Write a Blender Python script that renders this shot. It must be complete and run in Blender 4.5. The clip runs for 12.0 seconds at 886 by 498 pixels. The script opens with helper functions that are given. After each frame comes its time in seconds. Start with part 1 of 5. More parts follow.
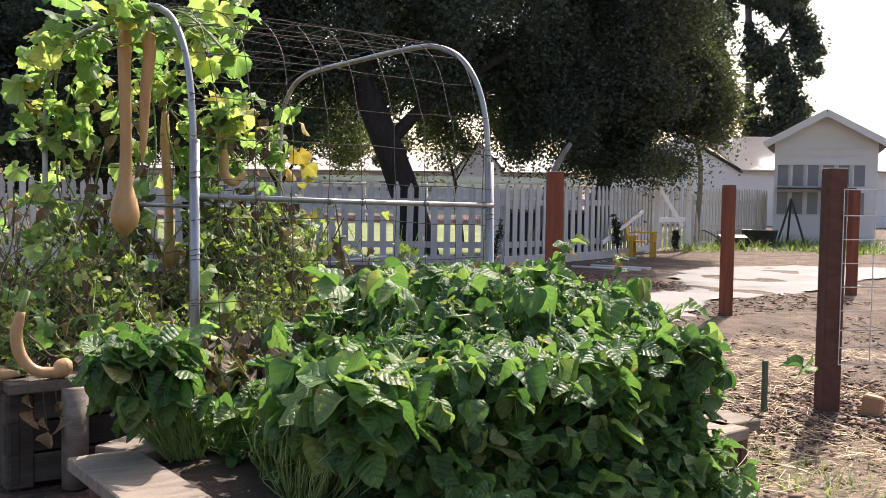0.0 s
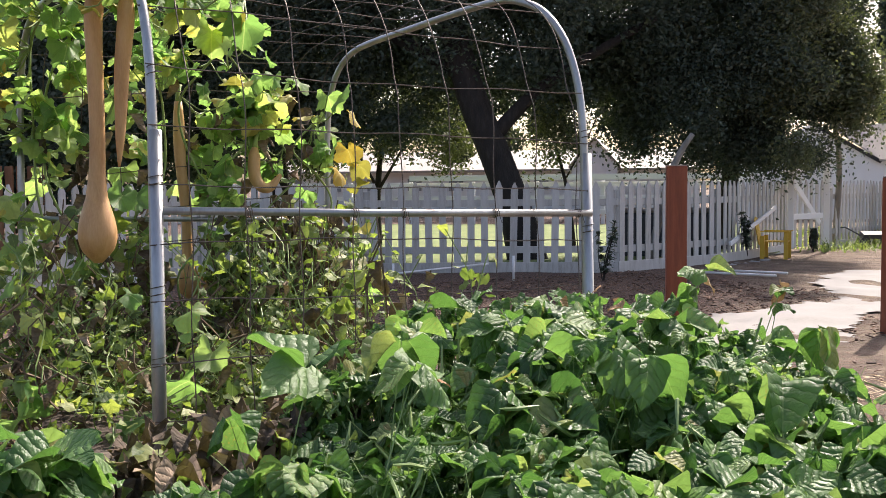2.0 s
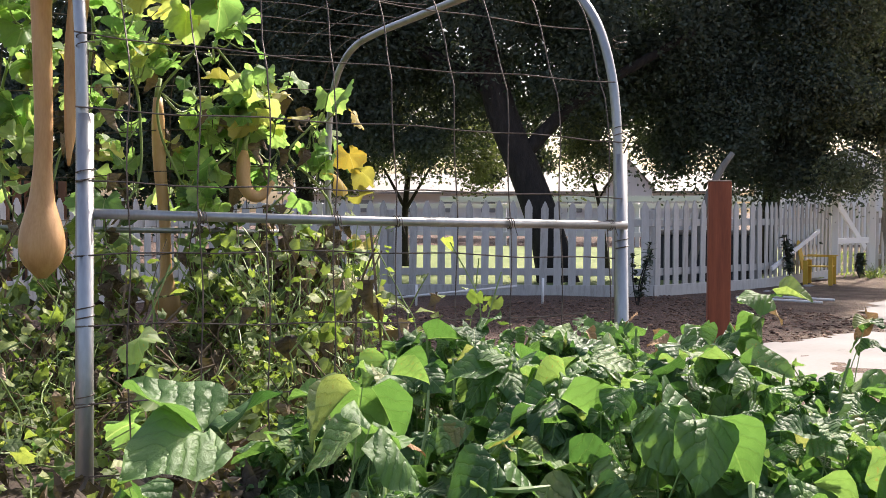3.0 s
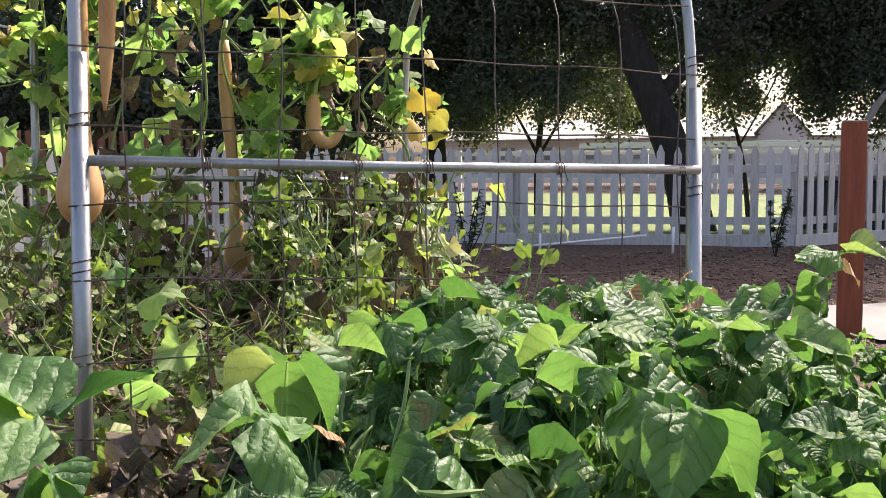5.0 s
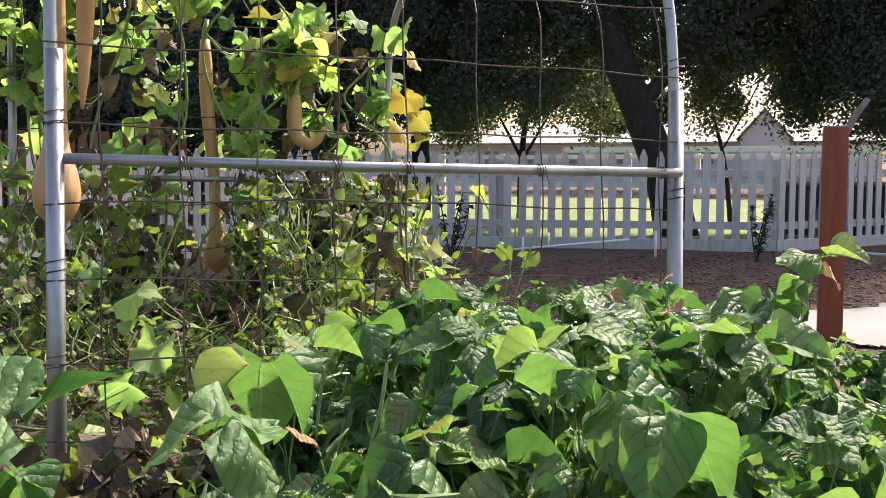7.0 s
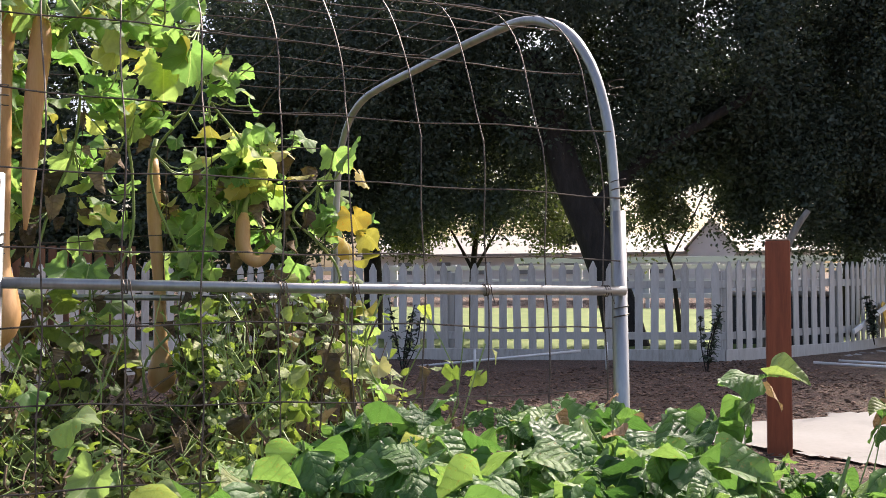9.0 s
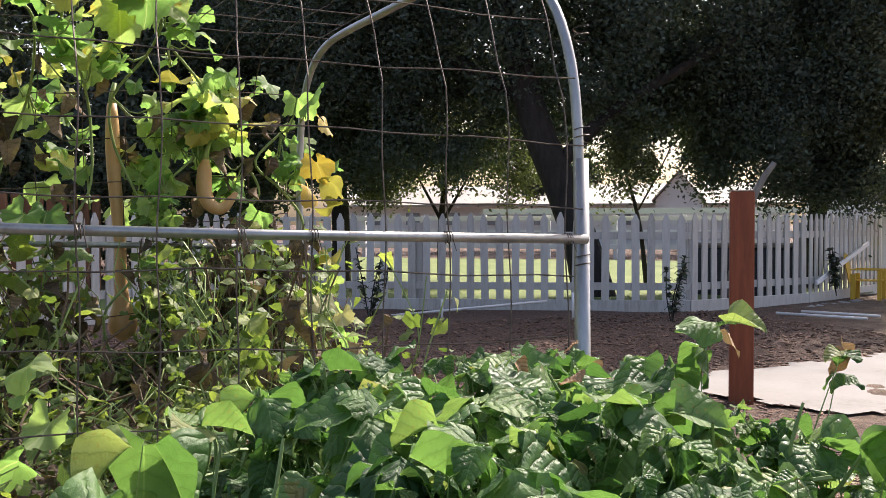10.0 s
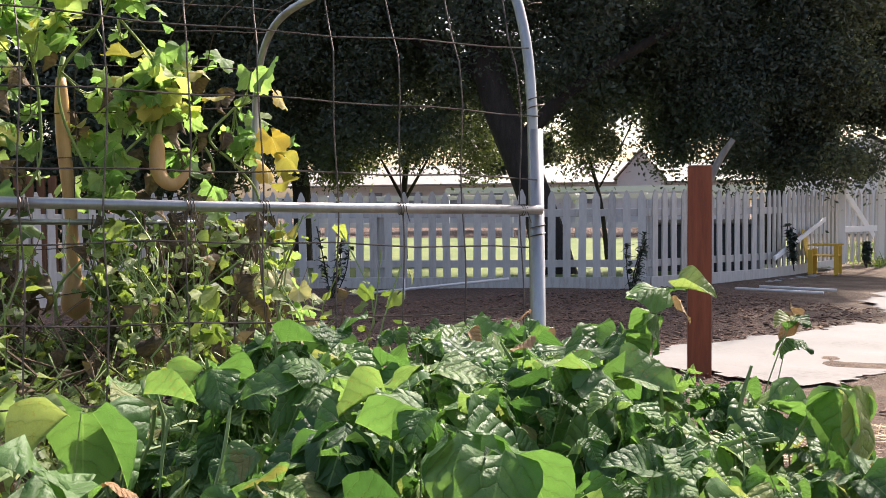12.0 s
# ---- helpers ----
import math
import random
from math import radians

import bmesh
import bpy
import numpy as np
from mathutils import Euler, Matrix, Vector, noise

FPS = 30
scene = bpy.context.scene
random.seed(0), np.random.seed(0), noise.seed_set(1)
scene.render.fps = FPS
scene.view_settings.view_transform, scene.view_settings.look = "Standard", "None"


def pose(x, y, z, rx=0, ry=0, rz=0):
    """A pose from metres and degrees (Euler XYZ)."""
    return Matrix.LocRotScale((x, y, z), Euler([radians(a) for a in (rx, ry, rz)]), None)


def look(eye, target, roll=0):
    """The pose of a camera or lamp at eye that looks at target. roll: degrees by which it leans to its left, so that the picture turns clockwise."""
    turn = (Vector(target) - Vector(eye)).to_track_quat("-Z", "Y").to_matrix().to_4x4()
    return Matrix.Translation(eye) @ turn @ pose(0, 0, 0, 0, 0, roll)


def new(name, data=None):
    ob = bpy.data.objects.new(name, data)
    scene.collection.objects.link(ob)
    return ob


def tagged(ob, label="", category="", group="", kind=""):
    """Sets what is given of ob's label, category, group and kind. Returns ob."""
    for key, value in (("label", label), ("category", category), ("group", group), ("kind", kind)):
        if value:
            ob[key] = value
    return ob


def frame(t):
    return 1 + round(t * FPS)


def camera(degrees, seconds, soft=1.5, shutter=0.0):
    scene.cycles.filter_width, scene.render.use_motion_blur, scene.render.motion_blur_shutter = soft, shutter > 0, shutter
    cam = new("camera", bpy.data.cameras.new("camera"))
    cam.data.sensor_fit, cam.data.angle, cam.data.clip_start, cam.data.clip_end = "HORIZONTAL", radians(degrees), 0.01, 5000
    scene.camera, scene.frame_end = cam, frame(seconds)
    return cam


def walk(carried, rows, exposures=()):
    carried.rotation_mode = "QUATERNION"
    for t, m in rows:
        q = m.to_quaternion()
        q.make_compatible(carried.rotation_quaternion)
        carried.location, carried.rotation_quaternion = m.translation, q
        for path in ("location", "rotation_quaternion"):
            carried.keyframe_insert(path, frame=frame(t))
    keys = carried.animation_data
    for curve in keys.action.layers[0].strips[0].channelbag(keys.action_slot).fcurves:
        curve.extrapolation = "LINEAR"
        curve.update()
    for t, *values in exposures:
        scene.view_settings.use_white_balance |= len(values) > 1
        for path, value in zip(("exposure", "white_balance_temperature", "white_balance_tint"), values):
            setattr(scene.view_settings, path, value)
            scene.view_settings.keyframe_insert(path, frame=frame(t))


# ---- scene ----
cam = camera(46.83, 12.0, 0.75)
# seconds, eye, yaw (positive turns right), pitch, roll
PATH = [
    (0, -1.435, -3.525, 1.020, 35.63, -3.29, 0.81),
    (0.5, -1.315, -3.450, 1.001, 34.29, -2.82, -0.44),
    (1, -1.250, -3.406, 1.010, 32.84, -2.90, -1.20),
    (1.5, -1.155, -3.363, 0.990, 30.86, -2.53, -0.61),
    (2, -0.637, -2.614, 1.035, 29.07, -3.35, -0.47),
    (2.5, -0.441, -2.288, 1.008, 28.53, -2.08, -0.30),
    (4.5, 0.010, -2.072, 0.980, 20.15, -3.86, -0.29),
    (5, 0.005, -2.074, 0.983, 18.99, -4.99, -0.39),
    (5.5, 0.016, -2.064, 0.983, 18.93, -5.05, -0.19),
    (6, 0.019, -2.058, 0.984, 19.82, -5.23, 0.14),
    (6.5, 0.020, -2.059, 0.981, 20.01, -5.31, 0.24),
    (7, 0.017, -2.061, 0.978, 19.92, -4.81, 0.03),
    (7.5, 0.016, -2.068, 0.996, 20.41, -2.58, 0.11),
    (9.5, 0.044, -2.064, 0.999, 23.39, 1.54, -0.52),
    (10, 0.055, -2.055, 0.991, 24.28, -1.39, -0.05),
    (10.5, 0.055, -2.051, 0.994, 24.97, -3.02, 0.08),
    (11, 0.065, -2.038, 0.984, 25.37, -2.75, -0.03),
    (11.5, 0.072, -2.031, 0.980, 25.91, -2.67, -0.26),
    (12, 0.080, -2.052, 0.971, 26.31, -2.51, -0.45),
]
walk(cam, [(t, pose(x, y, z, 90 + p, 0, -w) @ pose(0, 0, 0, 0, 0, r)) for t, x, y, z, w, p, r in PATH],
     [(0.0, 0.84, 6700, 18), (1.5, 0.86, 6700, 18), (4.5, 1.08, 6700, 18), (7.5, 1.04, 6700, 18), (9.5, 0.86, 6700, 18), (12.0, 0.95, 6700, 18)])

# ---- light ----
SUN_AZ, SUN_EL = 60.8, 47.0      # degrees right of +y, degrees above the horizon
world = bpy.data.worlds.new("sky")
scene.world = world
world.use_nodes = True
wn = world.node_tree
sky = wn.nodes.new("ShaderNodeTexSky")
sky.sky_type = 'NISHITA'
sky.sun_disc = False
sky.sun_elevation, sky.sun_rotation = radians(SUN_EL), radians(SUN_AZ)
sky.dust_density = 4.0
sky.ozone_density = 0.4
wn.links.new(sky.outputs[0], wn.nodes["Background"].inputs[0])
wn.nodes["Background"].inputs[1].default_value = 0.15
sun = new("sun", bpy.data.lights.new("sun", 'SUN'))
sun.data.energy, sun.data.angle, sun.data.color = 4.6, radians(0.55), (1.0, 0.95, 0.86)
sun_dir = Vector((math.sin(radians(SUN_AZ)) * math.cos(radians(SUN_EL)), math.cos(radians(SUN_AZ)) * math.cos(radians(SUN_EL)), math.sin(radians(SUN_EL))))
sun.matrix_world = look(sun_dir * 60, (0, 0, 0))

# ---- materials ----
def material(name):
    m = bpy.data.materials.new(name)
    m.use_nodes = True
    return m, m.node_tree.nodes, m.node_tree.links, m.node_tree.nodes["Principled BSDF"]


def ramp(nodes, stops):
    r = nodes.new("ShaderNodeValToRGB")
    while len(r.color_ramp.elements) < len(stops):
        r.color_ramp.elements.new(0.5)
    for e, (p, c) in zip(r.color_ramp.elements, stops):
        e.position, e.color = p, (*c, 1)
    return r


def noisy(nodes, links, scale, detail=4.0, coords="Object", stretch=(1, 1, 1), rough=0.55):
    tc = nodes.new("ShaderNodeTexCoord")
    mp = nodes.new("ShaderNodeMapping")
    mp.inputs["Scale"].default_value = stretch
    n = nodes.new("ShaderNodeTexNoise")
    n.inputs["Scale"].default_value, n.inputs["Detail"].default_value, n.inputs["Roughness"].default_value = scale, detail, rough
    links.new(tc.outputs[coords], mp.inputs[0])
    links.new(mp.outputs[0], n.inputs["Vector"])
    return n


def maths(nodes, links, op, a, b=None):
    m = nodes.new("ShaderNodeMath")
    m.operation = op
    for i, v in ((0, a), (1, b)):
        if v is None:
            continue
        if isinstance(v, (int, float)):
            m.inputs[i].default_value = v
        else:
            links.new(v, m.inputs[i])
    return m.outputs[0]


def mixed(nodes, links, fac, a, b, blend='MIX'):
    m = nodes.new("ShaderNodeMix")
    m.data_type, m.blend_type = 'RGBA', blend
    for s, v in ((m.inputs[0], fac), (m.inputs[6], a), (m.inputs[7], b)):
        if isinstance(v, (int, float)):
            s.default_value = v
        elif isinstance(v, tuple):
            s.default_value = (*v, 1)
        else:
            links.new(v, s)
    return m.outputs[2]


def bumped(nodes, links, bsdf, height, strength=0.3, distance=0.01):
    b = nodes.new("ShaderNodeBump")
    b.inputs["Strength"].default_value, b.inputs["Distance"].default_value = strength, distance
    links.new(height, b.inputs["Height"])
    links.new(b.outputs[0], bsdf.inputs["Normal"])


def chance(nodes, links):
    """One random number for each piece, whether an object of its own or an island of a joined mesh."""
    o = nodes.new("ShaderNodeObjectInfo")
    g = nodes.new("ShaderNodeNewGeometry")
    return maths(nodes, links, 'FRACT', maths(nodes, links, 'ADD', o.outputs["Random"], g.outputs["Random Per Island"]))


def plain(name, stops, scale=6.0, rough=0.7, metal=0.0, bump=0.15, depth=0.004, stretch=(1, 1, 1), fine=60.0, vary=0.0):
    """A surface of two noises, coarse for colour and fine for grain."""
    m, n, l, b = material(name)
    coarse = noisy(n, l, scale, 5, stretch=stretch)
    grain = noisy(n, l, fine, 3, stretch=stretch)
    f = maths(n, l, 'ADD', maths(n, l, 'MULTIPLY', coarse.outputs[0], 0.7), maths(n, l, 'MULTIPLY', grain.outputs[0], 0.3))
    if vary:
        f = maths(n, l, 'ADD', f, maths(n, l, 'MULTIPLY', maths(n, l, 'SUBTRACT', chance(n, l), 0.5), vary))
    r = ramp(n, stops)
    l.new(f, r.inputs[0])
    l.new(r.outputs[0], b.inputs["Base Color"])
    b.inputs["Roughness"].default_value, b.inputs["Metallic"].default_value = rough, metal
    if bump:
        bumped(n, l, b, f, bump, depth)
    return m


def leafy(name, stops, vein, veins=7.0, rough=0.5, glow=0.35, quilt=0.5, blotch=None, spec=0.5, grain=90.0, tint=(1.3, 1.4, 0.6), radial=False, relief=0.0035):
    """A leaf: colour from chance, veins and quilting from its own coordinates, light passing through."""
    m, n, l, b = material(name)
    c = chance(n, l)
    r = ramp(n, stops)
    l.new(c, r.inputs[0])
    tc = n.new("ShaderNodeTexCoord")
    sep = n.new("ShaderNodeSeparateXYZ")
    l.new(tc.outputs["UV"], sep.inputs[0])
    across = maths(n, l, 'ABSOLUTE', maths(n, l, 'SUBTRACT', sep.outputs[0], 0.5))
    bend = noisy(n, l, 9.0, 2, coords="UV")
    slant = maths(n, l, 'ADD', maths(n, l, 'SUBTRACT', sep.outputs[1], maths(n, l, 'MULTIPLY', across, 0.9)), maths(n, l, 'MULTIPLY', bend.outputs[0], 0.12))
    if radial:
        spin = maths(n, l, 'ARCTAN2', maths(n, l, 'SUBTRACT', sep.outputs[0], 0.5), maths(n, l, 'SUBTRACT', sep.outputs[1], 0.36))
        slant = maths(n, l, 'ADD', maths(n, l, 'MULTIPLY', spin, 0.32), maths(n, l, 'MULTIPLY', bend.outputs[0], 0.05))
    wave = maths(n, l, 'ABSOLUTE', maths(n, l, 'SINE', maths(n, l, 'MULTIPLY', slant, veins * math.pi)))
    side = maths(n, l, 'LESS_THAN', wave, 0.13)
    mid = maths(n, l, 'LESS_THAN', across, 0.012)
    line = maths(n, l, 'MAXIMUM', maths(n, l, 'MULTIPLY', side, 0.35), mid)
    small = noisy(n, l, grain, 3, coords="Object")
    col = mixed(n, l, maths(n, l, 'MULTIPLY', small.outputs[0], 0.35), r.outputs[0], (0.02, 0.06, 0.012), 'MIX')
    col = mixed(n, l, maths(n, l, 'MULTIPLY', line, 0.45), col, vein)
    if blotch:
        spots = noisy(n, l, 14.0, 3, coords="Object")
        k = maths(n, l, 'MULTIPLY', maths(n, l, 'GREATER_THAN', spots.outputs[0], 0.64), maths(n, l, 'GREATER_THAN', c, 0.72))
        col = mixed(n, l, k, col, blotch)
    l.new(col, b.inputs["Base Color"])
    b.inputs["Roughness"].default_value = rough
    b.inputs["Specular IOR Level"].default_value = spec
    bumped(n, l, b, maths(n, l, 'ADD', maths(n, l, 'MULTIPLY', maths(n, l, 'POWER', wave, 0.6), maths(n, l, 'ADD', bend.outputs[0], 0.25)), maths(n, l, 'MULTIPLY', small.outputs[0], 0.16)), quilt, relief)
    tr = n.new("ShaderNodeBsdfTranslucent")
    warm = mixed(n, l, 1.0, col, tint, 'MULTIPLY')
    warm = mixed(n, l, maths(n, l, 'MULTIPLY', maths(n, l, 'MAXIMUM', maths(n, l, 'SUBTRACT', 1.0, wave), bend.outputs[0]), 0.75), warm, mixed(n, l, 1.0, warm, (0.45, 0.5, 0.4), 'MULTIPLY'))
    l.new(warm, tr.inputs[0])
    mx = n.new("ShaderNodeMixShader")
    mx.inputs[0].default_value = glow
    l.new(b.outputs[0], mx.inputs[1])
    l.new(tr.outputs[0], mx.inputs[2])
    l.new(mx.outputs[0], n["Material Output"].inputs[0])
    return m


BEAN = leafy("bean_leaf", [(0.0, (0.052, 0.135, 0.042)), (0.4, (0.118, 0.245, 0.072)), (0.75, (0.19, 0.34, 0.108)), (0.95, (0.29, 0.42, 0.15)), (1.0, (0.38, 0.38, 0.16))], (0.28, 0.42, 0.16), 5.0, 0.43, 0.52, 0.9, (0.28, 0.27, 0.09), spec=0.55, tint=(1.2, 1.25, 0.78), relief=0.004)
SQUASH = leafy("squash_leaf", [(0.0, (0.16, 0.31, 0.12)), (0.4, (0.29, 0.46, 0.18)), (0.8, (0.43, 0.57, 0.25)), (1.0, (0.58, 0.58, 0.21))], (0.56, 0.62, 0.36), 5.0, 0.5, 0.68, 0.6, (0.50, 0.42, 0.12), tint=(1.36, 1.42, 0.82), radial=True)
YELLOW = leafy("yellow_leaf", [(0.0, (0.42, 0.42, 0.10)), (0.6, (0.52, 0.48, 0.14)), (1.0, (0.58, 0.40, 0.06))], (0.62, 0.60, 0.30), 5.0, 0.6, 0.45, 0.4, (0.55, 0.28, 0.05), tint=(1.1, 1.05, 0.7), radial=True)
PALE = leafy("pale_leaf", [(0.0, (0.66, 0.62, 0.30)), (1.0, (0.76, 0.72, 0.42))], (0.78, 0.76, 0.52), 5.0, 0.6, 0.4, 0.4, tint=(1.0, 1.0, 0.8), radial=True)
DRY = leafy("dry_leaf", [(0.0, (0.07, 0.045, 0.036)), (0.5, (0.16, 0.105, 0.078)), (1.0, (0.38, 0.28, 0.20))], (0.12, 0.085, 0.06), 5.0, 0.9, 0.12, 0.8)
WEED = leafy("weed_leaf", [(0.0, (0.09, 0.14, 0.05)), (0.5, (0.215, 0.285, 0.095)), (0.9, (0.38, 0.45, 0.15)), (1.0, (0.48, 0.50, 0.22))], (0.25, 0.34, 0.12), 4.0, 0.55, 0.5, 0.3)
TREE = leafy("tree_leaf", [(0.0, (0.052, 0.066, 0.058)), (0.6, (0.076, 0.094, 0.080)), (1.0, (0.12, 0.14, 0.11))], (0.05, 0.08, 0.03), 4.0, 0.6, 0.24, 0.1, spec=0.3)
# Lighter olive copy of TREE, with sunlight put into its leaf colour.
TREELIT = leafy("sunlit_tree_leaf", [(0.0, (0.085, 0.10, 0.065)), (0.6, (0.15, 0.165, 0.105)), (1.0, (0.25, 0.26, 0.17))], (0.16, 0.20, 0.09), 4.0, 0.5, 0.42, 0.1)
STEM = plain("green_stem", [(0.3, (0.12, 0.20, 0.05)), (0.7, (0.28, 0.36, 0.12))], 20, 0.55, fine=200)
BEANSTEM = plain("bean_stem", [(0.3, (0.10, 0.18, 0.05)), (0.7, (0.24, 0.32, 0.11))], 20, 0.5, fine=200)
DRYSTEM = plain("dry_stem", [(0.3, (0.06, 0.04, 0.024)), (0.7, (0.20, 0.14, 0.085))], 20, 0.85, fine=200)
GALV = plain("galvanised_steel", [(0.3, (0.24, 0.245, 0.245)), (0.7, (0.42, 0.425, 0.42))], 14, 0.38, 0.8, 0.05, 0.001, (1, 1, 0.3), 120)
WIRE = plain("rusty_wire", [(0.35, (0.05, 0.039, 0.032)), (0.65, (0.15, 0.118, 0.095))], 30, 0.55, 0.45, 0.2, 0.001)
WIRELIT = plain("zinc_wire", [(0.35, (0.50, 0.49, 0.47)), (0.65, (0.70, 0.70, 0.69))], 30, 0.45, 0.3, 0.1, 0.001)
REDWOOD = plain("stained_redwood", [(0.25, (0.12, 0.026, 0.010)), (0.5, (0.22, 0.055, 0.020)), (0.8, (0.31, 0.095, 0.040))], 3.0, 0.6, 0, 0.35, 0.003, (9, 9, 0.8), 22, 0.25)
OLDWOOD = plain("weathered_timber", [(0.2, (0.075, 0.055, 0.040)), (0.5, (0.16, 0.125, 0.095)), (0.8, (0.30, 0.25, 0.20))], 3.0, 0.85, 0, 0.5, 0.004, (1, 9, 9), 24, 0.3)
# OLDWOOD darkened: the shade on the planter's sides is put into the colour.
SHADEDTIMBER = plain("shaded_weathered_timber", [(0.2, (0.028, 0.021, 0.016)), (0.5, (0.065, 0.05, 0.038)), (0.8, (0.13, 0.105, 0.085))], 3.0, 0.85, 0, 0.5, 0.004, (1, 9, 9), 24, 0.3)
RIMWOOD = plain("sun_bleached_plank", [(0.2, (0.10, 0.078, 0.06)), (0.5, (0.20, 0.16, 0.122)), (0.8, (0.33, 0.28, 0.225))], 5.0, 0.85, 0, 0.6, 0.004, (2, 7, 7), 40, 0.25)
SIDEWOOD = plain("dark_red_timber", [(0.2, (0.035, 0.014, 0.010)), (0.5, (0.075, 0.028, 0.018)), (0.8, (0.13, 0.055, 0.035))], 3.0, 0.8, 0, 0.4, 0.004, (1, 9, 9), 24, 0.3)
CUTWOOD = plain("cut_softwood", [(0.2, (0.30, 0.14, 0.065)), (0.8, (0.52, 0.30, 0.16))], 5.0, 0.8, 0, 0.3, 0.003)
WHITE = plain("white_fence_paint", [(0.2, (0.30, 0.27, 0.23)), (0.45, (0.47, 0.445, 0.41)), (0.8, (0.60, 0.58, 0.55))], 4.0, 0.65, 0, 0.2, 0.002, (6, 6, 1), 30, 0.25)
SIDING = plain("white_siding", [(0.2, (0.72, 0.71, 0.69)), (0.8, (0.83, 0.83, 0.82))], 1.5, 0.7, 0, 0.1, 0.003)
TRIMW = plain("white_trim", [(0.2, (0.74, 0.73, 0.71)), (0.8, (0.82, 0.82, 0.81))], 2.0, 0.6, 0, 0.1, 0.002)
ROOF = plain("pale_metal_roof", [(0.2, (0.27, 0.245, 0.205)), (0.8, (0.37, 0.345, 0.30))], 1.2, 0.5, 0.0, 0.1, 0.003)
SHINGLE = plain("grey_shingle", [(0.2, (0.10, 0.10, 0.105)), (0.8, (0.22, 0.215, 0.21))], 4.0, 0.9, 0, 0.4, 0.01)
GLASS = plain("dark_window_glass", [(0.2, (0.18, 0.195, 0.205)), (0.8, (0.34, 0.355, 0.37))], 0.7, 0.12, 0, 0, fine=3)
DARKOP = plain("dark_opening", [(0.2, (0.02, 0.02, 0.02)), (0.8, (0.05, 0.045, 0.04))], 2, 0.9)
YPAINT = plain("yellow_paint", [(0.2, (0.52, 0.30, 0.02)), (0.8, (0.72, 0.46, 0.05))], 5, 0.55, 0, 0.1)
GOURD = plain("tan_gourd_skin", [(0.25, (0.36, 0.175, 0.06)), (0.5, (0.50, 0.28, 0.115)), (0.8, (0.60, 0.385, 0.185))], 5.0, 0.5, 0, 0.15, 0.003, (5, 5, 1), 50, 0.3)
BARK = plain("dark_bark", [(0.2, (0.010, 0.008, 0.007)), (0.5, (0.025, 0.020, 0.017)), (0.8, (0.055, 0.046, 0.038))], 4, 0.95, 0, 0.9, 0.03, (4, 4, 1), 30)
GREYBARK = plain("grey_bark", [(0.2, (0.12, 0.11, 0.09)), (0.8, (0.32, 0.30, 0.26))], 4, 0.9, 0, 0.5, 0.02, (4, 4, 1), 30)
SLAB = plain("pale_concrete", [(0.25, (0.12, 0.10, 0.085)), (0.42, (0.205, 0.195, 0.18)), (0.8, (0.265, 0.255, 0.24))], 1.6, 0.85, 0, 0.25, 0.004, fine=40)
GREENPAINT = plain("green_painted_steel", [(0.2, (0.05, 0.085, 0.06)), (0.8, (0.10, 0.15, 0.11))], 20, 0.5, 0.2)
BLACKHOSE = plain("black_hose", [(0.2, (0.012, 0.012, 0.012)), (0.8, (0.04, 0.04, 0.038))], 10, 0.5)
ROCK = plain("grey_rock", [(0.25, (0.20, 0.195, 0.19)), (0.8, (0.42, 0.41, 0.40))], 9, 0.9, 0, 0.5, 0.01, vary=0.4)
PVC = plain("white_pvc", [(0.2, (0.62, 0.60, 0.57)), (0.8, (0.76, 0.75, 0.73))], 6, 0.45)
STRAW = plain("straw", [(0.2, (0.34, 0.25, 0.14)), (0.8, (0.68, 0.55, 0.36))], 8, 0.85, vary=0.6)
CHIP = plain("wood_chip", [(0.2, (0.04, 0.022, 0.014)), (0.8, (0.19, 0.115, 0.075))], 8, 0.9, vary=0.7)
DARKCAR = plain("dark_plastic", [(0.2, (0.012, 0.013, 0.014)), (0.8, (0.05, 0.05, 0.052))], 3, 0.45)
ORANGEWOOD = plain("orange_brown_boards", [(0.2, (0.16, 0.065, 0.03)), (0.8, (0.34, 0.16, 0.08))], 2.0, 0.8, 0, 0.3, 0.01, (6, 6, 1), 20, 0.3)
SOIL = plain("bed_soil", [(0.2, (0.02, 0.014, 0.01)), (0.8, (0.08, 0.055, 0.04))], 8, 0.95, 0, 0.8, 0.02)


